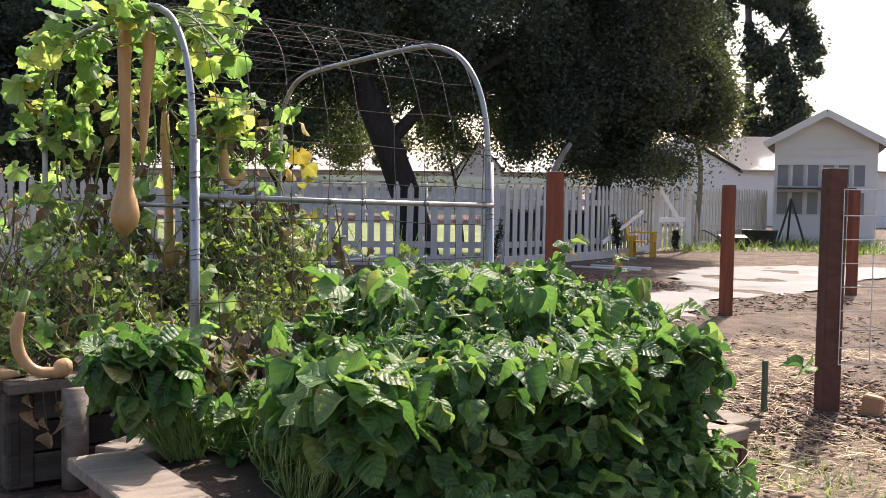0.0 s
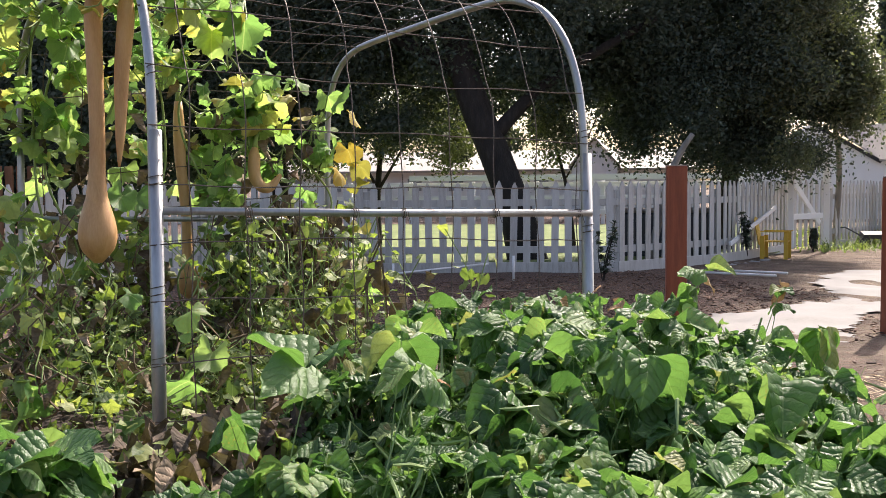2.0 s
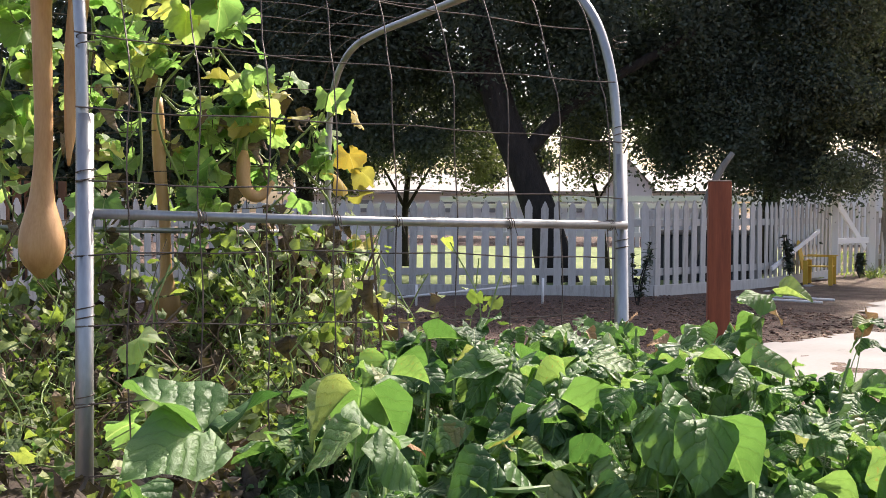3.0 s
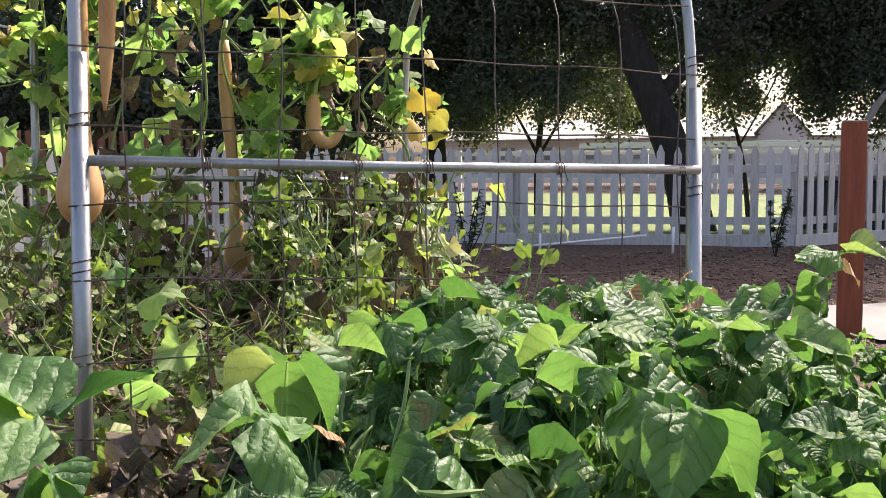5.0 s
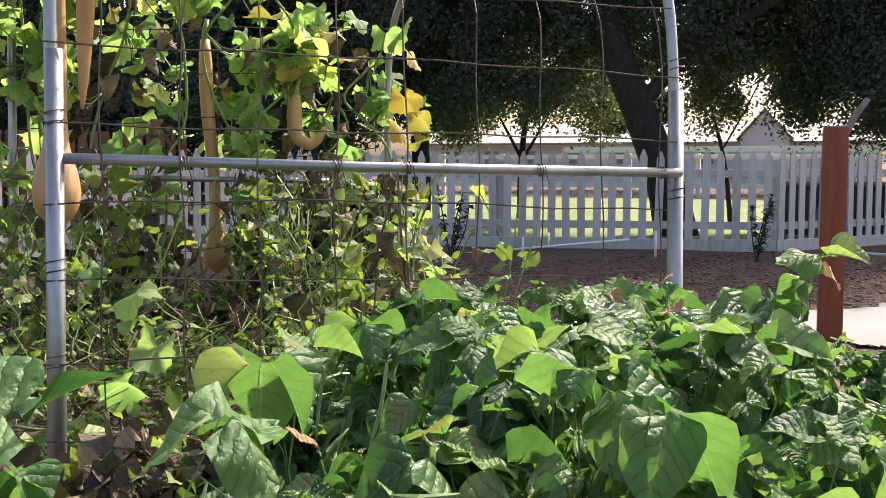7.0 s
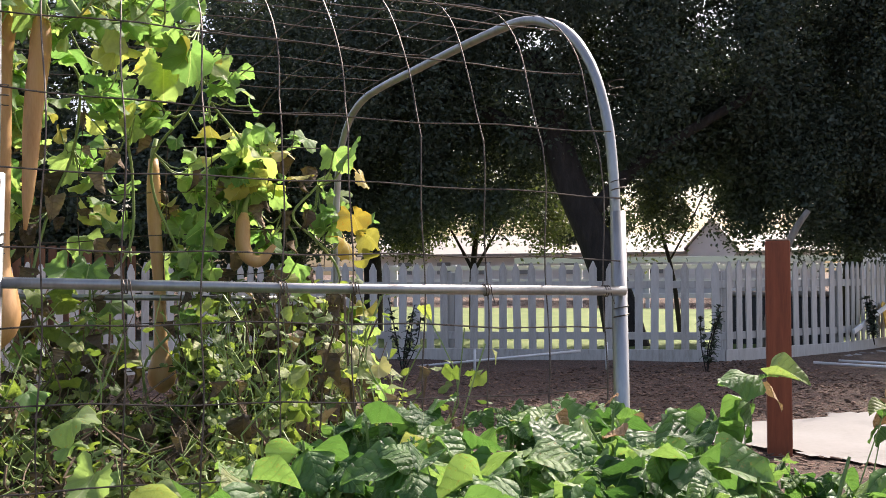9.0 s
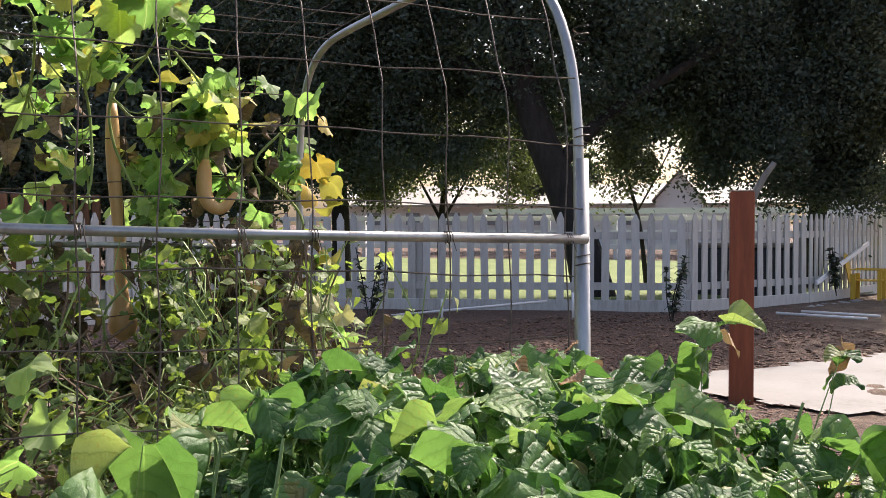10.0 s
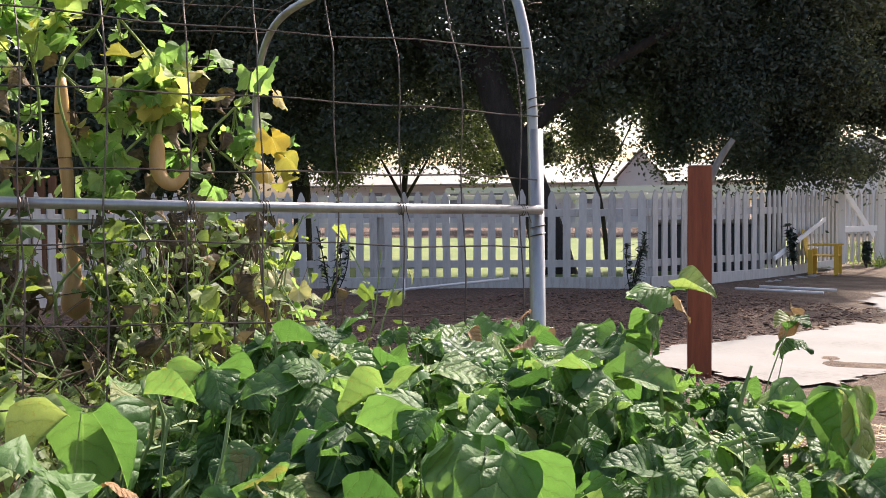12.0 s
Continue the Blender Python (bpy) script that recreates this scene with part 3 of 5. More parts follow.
def raised_bed(name, corners, top, rim, label, boards, soil, category, rim_mat=RIMWOOD, side_mat=SIDEWOOD):
    bed = thing(name, label, category, (*corners[0], 0))
    n = len(corners)
    mid = sum((Vector((*c, 0)) for c in corners), Vector()) / n
    for i in range(n):
        a, b = Vector((*corners[i], 0)), Vector((*corners[(i + 1) % n], 0))
        d = (b - a).normalized()
        inn = Vector((-d.y, d.x, 0))
        hgt = (top - 0.05) / boards
        for k in range(boards):
            z = 0.01 + hgt * (k + 0.5)
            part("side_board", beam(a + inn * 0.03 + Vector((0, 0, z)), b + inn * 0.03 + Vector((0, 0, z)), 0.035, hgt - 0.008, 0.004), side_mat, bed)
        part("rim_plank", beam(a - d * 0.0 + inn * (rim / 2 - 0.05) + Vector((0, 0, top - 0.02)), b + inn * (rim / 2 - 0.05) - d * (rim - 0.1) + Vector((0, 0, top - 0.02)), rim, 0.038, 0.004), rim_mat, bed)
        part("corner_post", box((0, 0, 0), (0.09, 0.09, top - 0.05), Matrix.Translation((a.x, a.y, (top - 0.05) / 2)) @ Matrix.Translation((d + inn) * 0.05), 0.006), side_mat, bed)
    inner = [Vector((*c, 0)).lerp(mid, 0.04) for c in corners]
    part("soil", prism([(p.x, p.y) for p in inner], soil - 0.1, soil), SOIL, bed, "dark soil")
    return bed


BED = ((-0.52, -1.52), (1.28, -1.42), (1.40, -0.20), (-0.45, -0.22))
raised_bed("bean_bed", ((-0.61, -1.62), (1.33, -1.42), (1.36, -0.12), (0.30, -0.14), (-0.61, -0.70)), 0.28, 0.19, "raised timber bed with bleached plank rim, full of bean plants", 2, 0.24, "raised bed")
PLANTER = ((-0.66, 0.02), (0.92, 0.05), (0.90, 1.72), (-0.76, 1.70))
raised_bed("vine_planter", PLANTER, 0.37, 0.14, "weathered timber planter with plank rim, full of squash vines", 3, 0.34, "planter", OLDWOOD, SHADEDTIMBER)
single("round_post", tube([(-0.45, -0.035, 0), (-0.45, -0.035, 0.34)], 0.045, 14), OLDWOOD, "weathered round timber post under the planter rim", "post", smooth=True)

# ---- arched trellis ----
# It leans a little away from the bed, tilted about the camera's place to fit its view.
LEAN = Matrix.Translation((0.0434, -2.0645, 1.0)) @ Matrix.Rotation(radians(-3.2), 4, Vector((0.9372, -0.3487, 0))) @ Matrix.Translation((-0.0434, 2.0645, 0.0878))
BOW = [(0, -0.97), (0, 0.24), (0.012, 0.40), (0.045, 0.55), (0.10, 0.66), (0.165, 0.72), (0.25, 0.755), (0.42, 0.76), (0.60, 0.755), (0.76, 0.75), (0.855, 0.735), (0.92, 0.69), (0.965, 0.61), (0.99, 0.49), (1.0, 0.34), (1.0, -0.97)]
NEAR = (Vector((0, 0, 0)), Vector((-0.14, 1.46, 0)), BOW)
FARH = (Vector((1.353, 0, 0)), Vector((1.14, 1.59, 0)), BOW)


def hoop_line(hoop, n=160):
    """The hoop as evenly spaced points from foot to foot."""
    r, l, prof = hoop
    raw = [LEAN @ (r.lerp(l, k) + Vector((0, 0, z))) for k, z in prof]
    body = curve(raw[1:-1], 140)
    pts = [raw[0], *body, raw[-1]]
    run = np.concatenate([[0], np.cumsum([(b - a).length for a, b in zip(pts, pts[1:])])])
    t = np.linspace(0, run[-1], n)
    return np.stack([np.interp(t, run, [p[k] for p in pts]) for k in range(3)], 1)


HOOPS = hoop_line(NEAR), hoop_line(FARH)


def arch(w, s):
    """A point on the trellis: w from 0 at the foot by the bean bed over the top to 1, s from 0 at the near hoop to 1 at the far one."""
    k = min(max(w, 0), 1) * 159
    i = min(int(k), 158)
    a, b = (h[i] + (h[i + 1] - h[i]) * (k - i) for h in HOOPS)
    return Vector(a + (b - a) * s)


def at_leg(p, z):
    """A point at that height over the level bar on a leg of the trellis."""
    return LEAN @ (p + Vector((0, 0, z)))


ARCS = [float(np.linalg.norm(np.diff(h, axis=0), axis=1).sum()) for h in HOOPS]


def along(run, s):
    """A point of the mesh, run metres of wire from the foot by the bean bed."""
    a, b = (arch(run / full, k) for k, full in enumerate(ARCS))
    return a.lerp(b, s)


trellis = thing("arched_trellis", "galvanised pipe arch trellis covered with wire mesh", "trellis", (0.68, 0.0, 0.0))
for s in (0, 1):
    part("hoop", tube([arch(i / 110, s) for i in range(111)], 0.0128, 12), GALV, trellis, "bent galvanised pipe hoop", True)
for p, top in ((NEAR[0], 0.21), (FARH[0], 0.19), (NEAR[1], -0.35), (FARH[1], -0.35)):
    q = p + Vector((0.006, -0.005, 0))
    part("sleeve", tube([at_leg(q, -0.97), at_leg(q, top)], 0.0168, 14), GALV, trellis, "wider galvanised pipe sleeve", True)
part("crossbar", tube([at_leg(Vector((0.012, -0.004, 0)), 0.006), at_leg(Vector((0.6, -0.018, 0)), 0.0), at_leg(Vector((1.356, -0.028, 0)), 0.0)], 0.0110, 12), GALV, trellis, "level galvanised pipe", True)
part("crossbar", tube([at_leg(NEAR[1] + Vector((-0.02, -0.02, 0)), 0.03), at_leg(FARH[1] + Vector((0.03, -0.02, 0)), 0.03)], 0.0105, 12), GALV, trellis, "level galvanised pipe", True)
# square mesh of six-inch cells, bent over the hoops
for i in range(3, int(ARCS[0] / 0.15) - 1):
    run = 0.15 * i - 0.007
    front, back = run < 1.35, run > 2.45
    wave = 0.008 * math.sin(i * 2.3)
    part("wire", tube([along(run, s) + Vector((0, -0.020 if front else 0.016 if back else 0, wave * math.sin(s * 5 + i) + 0.003 * math.sin(s * 23 + i) + (0 if front or back else 0.016))) for s in np.linspace(-0.012, 0.985 + 0.02 * math.sin(i), 15)], 0.0018, 5), WIRE, trellis)
for i in range(9):
    s = (0.088 + 0.1524 * i) / 1.353
    sway = random.uniform(-0.006, 0.006)
    part("wire", tube([along(run, s + sway * math.sin(run * 3 + i)) + Vector((0.004 * math.sin(run * 16 + i), -0.024 if run < 1.35 else 0.020 if run > 2.45 else 0, 0.020 if 1.35 <= run <= 2.45 else 0)) for run in np.linspace(0.30, 3.6, 70)], 0.0018, 5), WIRE, trellis)
for p, z in ((NEAR[0], 0.06), (NEAR[0], -0.22), (FARH[0], -0.07), (FARH[0], 0.23), (NEAR[0], 0.34), (FARH[0], 0.47), (FARH[1], 0.52), (NEAR[0], -0.40)):
    part("wire_tie", tube([at_leg(p + Vector((0.006 + 0.0182 * math.cos(a), 0.0182 * math.sin(a) - 0.005, 0)), z + 0.0016 * k) for k, a in enumerate(np.linspace(0, 13, 26))], 0.0014, 4), WIRE, trellis)
for i in (1, 3, 4, 6, 8):
    c = at_leg(Vector((0.088 + 0.1524 * i, -0.024, 0)), 0.0)
    part("wire_tie", tube([c + Vector((0.004 * k - 0.008, 0.0135 * math.cos(a), 0.0135 * math.sin(a))) for k, a in ((j / 6, j * 0.7) for j in range(24))] + [c + Vector((0.012, -0.02, -0.03))], 0.0014, 4), WIRE, trellis)
trellis.location += Vector((-0.018, 0.004, 0))
settle(place=None)

# ---- buildings ----
def shed(name, label, eave_l, apex, eave_r, base, depth, overhang=0.35):
    """A gabled outbuilding, its gable wall facing -y."""
    x0, x1, y = eave_l[0], eave_r[0], eave_l[1]
    house = thing(name, label, "house", (x0, y, base))
    z, za, xa = eave_l[2], apex[2], apex[0]
    bm = bmesh.new()
    prof = [(x0, base), (x1, base), (x1, z), (xa, za), (x0, z)]
    a = [bm.verts.new((px, y, pz)) for px, pz in prof]
    b = [bm.verts.new((px, y + depth, pz)) for px, pz in prof]
    bm.faces.new(a)
    bm.faces.new(list(reversed(b)))
    for i in range(5):
        bm.faces.new((a[(i + 1) % 5], a[i], b[i], b[(i + 1) % 5]))
    bmesh.ops.recalc_face_normals(bm, faces=bm.faces)
    part("wall", bm, SIDING, house)
    boards = int((z - base) / 0.19)
    for k in range(boards):
        part("siding_board", box(((x0 + x1) / 2, y - 0.012, base + 0.19 * k + 0.1), (x1 - x0, 0.02, 0.176), Matrix.Translation((0, y, base)) @ Matrix.Rotation(0, 4, 'X') @ Matrix.Translation((0, -y, -base))), SIDING, house)
    return house, x0, x1, y, z, za, xa


house, hx0, hx1, hy, hz, hza, hxa = shed("garden_house", "small white wooden garden house with a grey gable roof", (7.95, 24.0, 2.62), (9.2, 24.0, 3.30), (10.45, 24.0, 2.62), -0.05, 5.0)
for side in (-1, 1):
    x_e = hxa + side * 1.5
    ze = hza - (hza - hz) / 1.25 * 1.5
    part("roof", slab([(hxa, hy - 0.35, hza + 0.02), (x_e, hy - 0.35, ze + 0.02), (x_e, hy + 5.2, ze + 0.02), (hxa, hy + 5.2, hza + 0.02)], (0, 0, 0.09)), SHINGLE, house)
    part("barge_board", beam((hxa, hy - 0.37, hza + 0.03), (x_e, hy - 0.37, ze + 0.03), 0.04, 0.17), TRIMW, house)
for row, (z0, z1) in enumerate(((1.45, 2.02), (0.72, 1.32))):
    for k in range(8):
        x = 8.02 + 0.37 * k
        if x + 0.32 > hx1:
            continue
        w = thing("window", "", "", (x, hy, z0))
        hang(w, house)
        part("pane", box((x + 0.15, hy - 0.035, (z0 + z1) / 2), (0.26, 0.02, z1 - z0 - 0.04)), GLASS, w)
        part("frame", boxed(box((x - 0.005, hy - 0.045, (z0 + z1) / 2), (0.05, 0.05, z1 - z0 + 0.04)), (x + 0.15, hy - 0.047, z1 + 0.01), (0.36, 0.05, 0.05)), TRIMW, w)
part("awning_shelf", box((9.0, hy - 0.3, 1.40), (1.9, 0.5, 0.04)), DARKCAR, house, "dark shelf under the windows")

house.rotation_euler = (0, 0, radians(-13))
house.location.x -= 1.0
anchor = Vector((1.75, -3.71, 1.2))
house.matrix_basis = Matrix.Translation(anchor) @ Matrix.Scale(0.8, 4) @ Matrix.Translation(-anchor) @ house.matrix_basis

barn = thing("white_barn", "long white barn with a pale metal roof", "barn", (7.0, 31, 0.2))
part("wall", prism([(3.5, 31.0), (14, 31.0), (15, 36), (4.5, 36)], 0.2, 2.35), SIDING, barn)
part("roof", slab([(8.3, 30.8, 2.3), (15.0, 30.8, 2.3), (15.0, 33.5, 3.75), (7.2, 33.5, 3.75)], (0, 0, 0.08)), ROOF, barn)
part("gable", slab([(4.3, 30.98, 2.3), (8.3, 30.98, 2.3), (6.3, 30.98, 3.7)], (0, 0.1, 0)), SIDING, barn)
part("barge_board", beam((8.35, 30.9, 2.28), (6.3, 30.9, 3.75), 0.06, 0.12), DARKOP, barn)
part("window", box((10.4, 30.97, 1.9), (0.45, 0.06, 0.45)), GLASS, barn)
barn.location.x -= 1.1
barn.scale.z = 0.84

far_barn = thing("far_house", "long low white house with a pale roof behind the lawn", "house", (-8, 44, 0.2))
part("wall", prism([(-20, 46.5), (2, 46.5), (2, 54), (-20, 54)], 0.2, 2.1), SIDING, far_barn)
part("roof", slab([(-20.5, 46.0, 2.05), (2.5, 46.0, 2.05), (2.5, 50.0, 3.1), (-20.5, 50.0, 3.1)], (0, 0, 0.1)), ROOF, far_barn)
part("gable_wall", slab([(-3.85, 45.9, 0.2), (-1.75, 45.9, 0.2), (-1.75, 45.9, 2.3), (-2.8, 45.9, 3.5), (-3.85, 45.9, 2.3)], (0, 0.5, 0)), SIDING, far_barn)
part("gable_roof", slab([(-2.8, 45.7, 3.55), (-4.0, 45.7, 2.2), (-4.0, 50.0, 2.2), (-2.8, 50.0, 3.55)], (0, 0, 0.08)), ROOF, far_barn)
part("gable_roof", slab([(-2.8, 45.7, 3.55), (-1.6, 45.7, 2.2), (-1.6, 50.0, 2.2), (-2.8, 50.0, 3.55)], (0, 0, 0.08)), ROOF, far_barn)
for k in range(7):
    part("window", box((-18 + 2.1 * k, 46.47, 1.45), (0.7, 0.06, 0.6)), GLASS, far_barn)
rail = thing("rail_fence", "long white rail fence across the far side of the lawn", "fence", (-6, 25, land(0, 25)))
for z in (0.55, 0.95, 1.35):
    part("rail", beam((-16, 27, land(0, 26) + z), (3.0, 27, land(0, 26) + z), 0.04, 0.13), TRIMW, rail)
for k in range(11):
    part("post", box((-16 + 1.9 * k, 27.06, land(0, 26) + 0.72), (0.11, 0.11, 1.45), None, 0.005), TRIMW, rail)
part("top_band", beam((-6.5, 26.9, land(0, 26) + 1.55), (3.0, 26.9, land(0, 26) + 1.55), 0.05, 0.16), TRIMW, rail)
wood_fence = thing("board_fence", "orange-brown board fence in shade", "fence", (-9, 8.5, 0.1))
for k in range(40):
    part("board", box((-11.5 + 0.16 * k * 0.6, 6.0 + 0.16 * k * 0.8, 0.85), (0.13, 0.03, 1.55), None), ORANGEWOOD, wood_fence)

# ---- trees ----
def crown_mesh(name, blobs, count, size, seed, mat, wide):
    """Many small folded leaves in tufts that fill the blobs unevenly."""
    rng = np.random.default_rng(seed)
    share = np.array([(b[3] * b[4] * b[5]) ** 0.75 for b in blobs])
    share /= share.sum()
    points = []
    for (cx, cy, cz, rx, ry, rz), f in zip(blobs, share):
        tufts = max(14, int(count * f / 60))
        d = rng.normal(size=(tufts, 3))
        d /= np.linalg.norm(d, axis=1)[:, None]
        r = rng.uniform(0.25, 1.06, tufts) ** 0.55
        c = np.array([cx, cy, cz]) + d * np.array([rx, ry, rz]) * r[:, None]
        # Thinner above 5.6 m, so the unseen tops cast dappled shade.
        c = np.array([p for p in c if noise.noise(Vector(p) * 1.1) > (-0.02 if p[2] < 5.6 else 0.17)])
        if not len(c):
            continue
        n = max(1, int(count * f / len(c)))
        sp = rng.uniform(0.08, 0.24, len(c))
        points.append((c[:, None, :] + rng.normal(size=(len(c), n, 3)) * sp[:, None, None]).reshape(-1, 3))
    p = np.concatenate(points)
    n = len(p)
    a = rng.normal(size=(n, 3))
    a[:, 2] = a[:, 2] * 0.8 - 0.3
    a /= np.linalg.norm(a, axis=1)[:, None]
    b = np.cross(a, rng.normal(size=(n, 3)))
    b /= np.linalg.norm(b, axis=1)[:, None] + 1e-9
    u = np.cross(a, b)
    sz = (size * rng.uniform(0.6, 1.35, n))[:, None]
    V = np.stack([p, p + a * sz * 0.5 + b * sz * wide + u * sz * 0.08, p + a * sz, p + a * sz * 0.5 - b * sz * wide + u * sz * 0.08], 1).reshape(-1, 3)
    me = bpy.data.meshes.new(name)
    me.vertices.add(4 * n)
    me.vertices.foreach_set("co", V.ravel())
    idx = (np.arange(n) * 4)[:, None]
    L = (idx + np.array([0, 1, 2, 0, 2, 3])).ravel()
    me.loops.add(len(L))
    me.loops.foreach_set("vertex_index", L.astype(np.int32))
    me.polygons.add(2 * n)
    me.polygons.foreach_set("loop_start", (np.arange(2 * n) * 3).astype(np.int32))
    me.update(calc_edges=True)
    uv = me.uv_layers.new(name="UVMap")
    uv.data.foreach_set("uv", np.tile(np.array([[0.5, 0], [0.1, 0.5], [0.5, 1], [0.5, 0], [0.5, 1], [0.9, 0.5]]), (n, 1)).astype(np.float32).ravel())
    me.materials.append(mat)
    return me


def tree(label, trunk, limbs, blobs, count, size, seed, mat=TREE, bark=BARK, wide=0.26):
    base = trunk[0][0]
    ob = thing("tree", label, "tree", base)
    pts = [Vector(p) for p, r in trunk]
    smooth_pts = curve(pts, 16)
    rs = [np.interp(i / 15 * (len(trunk) - 1), range(len(trunk)), [r for p, r in trunk]) for i in range(16)]
    part("trunk", tube(smooth_pts, [float(r) for r in rs], 12), bark, ob, smooth=True)
    for limb in limbs:
        lp = curve([Vector(p) for p, r in limb], 10)
        lr = [float(np.interp(i / 9 * (len(limb) - 1), range(len(limb)), [r for p, r in limb])) for i in range(10)]
        part("limb", tube(lp, lr, 8), bark, ob, smooth=True)
    part("crown", crown_mesh("crown", blobs, count, size, seed, mat, wide), None, ob, "dense uneven crown of small leaves")
    return ob


# Crown blobs above 6 m are out of view, added to shade the ground.
tree("large dark evergreen tree with a leaning trunk behind the fence",
     [((-0.55, 11.9, 0.1), 0.30), ((-0.72, 11.8, 0.9), 0.235), ((-1.0, 11.75, 1.7), 0.22), ((-1.35, 11.7, 2.6), 0.21), ((-1.8, 11.8, 4.2), 0.16)],
     [[((-1.1, 11.75, 1.9), 0.12), ((-0.3, 11.9, 2.7), 0.09), ((1.2, 12.2, 3.6), 0.05)], [((-1.4, 11.7, 2.8), 0.12), ((-2.8, 12.0, 3.6), 0.08), ((-4.2, 12.2, 4.2), 0.05)]],
     [(-1.5, 12.5, 4.3, 3.2, 1.9, 1.6), (-4.3, 12.5, 4.2, 2.2, 1.9, 1.7), (-2.9, 12.6, 2.7, 1.3, 1.2, 0.75), (-4.6, 12.8, 2.5, 1.3, 1.2, 0.8), (-0.2, 12.6, 3.1, 1.1, 1.2, 0.9), (-1.25, 13.3, 4.25, 0.8, 0.7, 0.6), (-1.0, 14.3, 4.6, 1.1, 0.8, 0.9), (-6.0, 13.2, 4.4, 1.8, 1.6, 1.5), (-2.4, 12.8, 6.5, 2.8, 2.0, 1.5), (-0.3, 13.0, 7.6, 2.2, 1.8, 1.3)],
     330000, 0.068, 11)
# Here too the blobs above 6 m are unseen and added for their shade.
tree("broad dark evergreen tree overhanging the gate",
     [((2.2, 14.6, 0.2), 0.16), ((2.3, 14.6, 1.6), 0.13), ((2.4, 14.7, 3.5), 0.11)],
     [[((2.3, 14.6, 1.6), 0.08), ((1.2, 13.9, 2.6), 0.06), ((0.8, 13.6, 3.4), 0.04)], [((2.35, 14.6, 2.0), 0.08), ((3.6, 14.6, 3.0), 0.05), ((4.4, 14.5, 3.4), 0.03)]],
     [(2.0, 14.0, 4.3, 2.2, 1.7, 1.6), (0.9, 13.4, 3.3, 1.3, 1.2, 1.2), (0.85, 13.7, 2.45, 0.5, 0.6, 0.5), (1.05, 13.6, 1.95, 0.42, 0.5, 0.38), (1.75, 13.7, 1.8, 0.45, 0.5, 0.35), (2.5, 13.8, 1.75, 0.4, 0.5, 0.32), (3.05, 13.9, 1.95, 0.5, 0.5, 0.42), (3.55, 14.1, 2.05, 0.45, 0.5, 0.45), (3.85, 14.3, 2.6, 0.5, 0.5, 0.6), (2.1, 14.0, 2.3, 0.7, 0.6, 0.45), (2.7, 14.1, 2.15, 0.6, 0.6, 0.4), (3.2, 14.2, 2.3, 0.5, 0.6, 0.5), (3.2, 13.8, 2.25, 0.6, 0.6, 0.55), (2.7, 13.6, 2.9, 1.1, 1.2, 1.15), (1.9, 13.4, 2.45, 1.3, 1.0, 0.75), (2.9, 14.2, 4.6, 1.2, 1.2, 1.2), (2.7, 14.0, 6.5, 2.1, 1.8, 1.5), (0.4, 13.6, 6.6, 1.9, 1.7, 1.4), (2.2, 13.8, 8.2, 2.0, 1.7, 1.2)],
     330000, 0.065, 12)
tree("dark bushy tree in the far corner of the yard",
     [((-7.5, 15.5, 0.2), 0.22), ((-7.4, 15.5, 2.5), 0.18), ((-7.2, 15.5, 5), 0.12)], [],
     [(-7.5, 15.0, 4.5, 3.2, 2.4, 3.4), (-10.5, 14.0, 4.0, 2.8, 2.4, 3.6), (-9.0, 12.6, 2.2, 2.6, 1.6, 1.6), (-6.0, 15, 5.4, 2.5, 1.8, 1.6), (-12.5, 11.5, 3.6, 2.4, 2.4, 3.4)],
     200000, 0.11, 13)
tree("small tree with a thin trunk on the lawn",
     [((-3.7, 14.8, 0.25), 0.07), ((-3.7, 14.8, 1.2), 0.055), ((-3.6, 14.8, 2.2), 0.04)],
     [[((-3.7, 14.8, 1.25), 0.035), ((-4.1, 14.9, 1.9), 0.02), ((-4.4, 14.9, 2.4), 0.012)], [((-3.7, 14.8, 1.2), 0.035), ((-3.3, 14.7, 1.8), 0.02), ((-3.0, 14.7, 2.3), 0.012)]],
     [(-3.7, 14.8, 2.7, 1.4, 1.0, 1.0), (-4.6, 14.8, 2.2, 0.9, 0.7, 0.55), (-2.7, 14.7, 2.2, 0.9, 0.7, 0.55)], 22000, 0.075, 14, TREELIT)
tree("dark trunked tree on the lawn",
     [((-5.2, 14.0, 0.25), 0.17), ((-5.2, 14.0, 1.3), 0.15), ((-5.4, 14.0, 3.2), 0.12)], [],
     [(-5.3, 14.0, 3.6, 1.5, 1.3, 1.6)], 22000, 0.085, 15)
for k, (x, y, h) in enumerate(((8.9, 41.5, 13), (3.4, 44, 13))):
    tree("tall eucalyptus with a bare pale trunk and drooping foliage",
         [((x, y, 0.2), 0.24), ((x + 0.2, y, h * 0.5), 0.18), ((x - 0.3, y, h), 0.08)],
         [[((x + 0.2, y, h * 0.45), 0.12), ((x + 1.6, y, h * 0.62), 0.08), ((x + 2.4, y, h * 0.74), 0.04)], [((x + 0.1, y, h * 0.4), 0.12), ((x - 1.4, y, h * 0.55), 0.08), ((x - 2.0, y, h * 0.68), 0.04)]],
         [(x - 1.5, y + 1, h * 0.66, 1.3, 1.3, 2.0), (x + 1.4, y - 1, h * 0.55, 1.5, 1.3, 3.0), (x + 0.6, y, h * 0.85, 2.4, 1.8, 2.4), (x - 1.2, y, h * 0.42, 0.9, 0.9, 1.5), (x + 1.0, y - 1, h * 0.36, 1.2, 1.0, 1.8)],
         80000, 0.19, 30 + k, TREE, GREYBARK, 0.24)
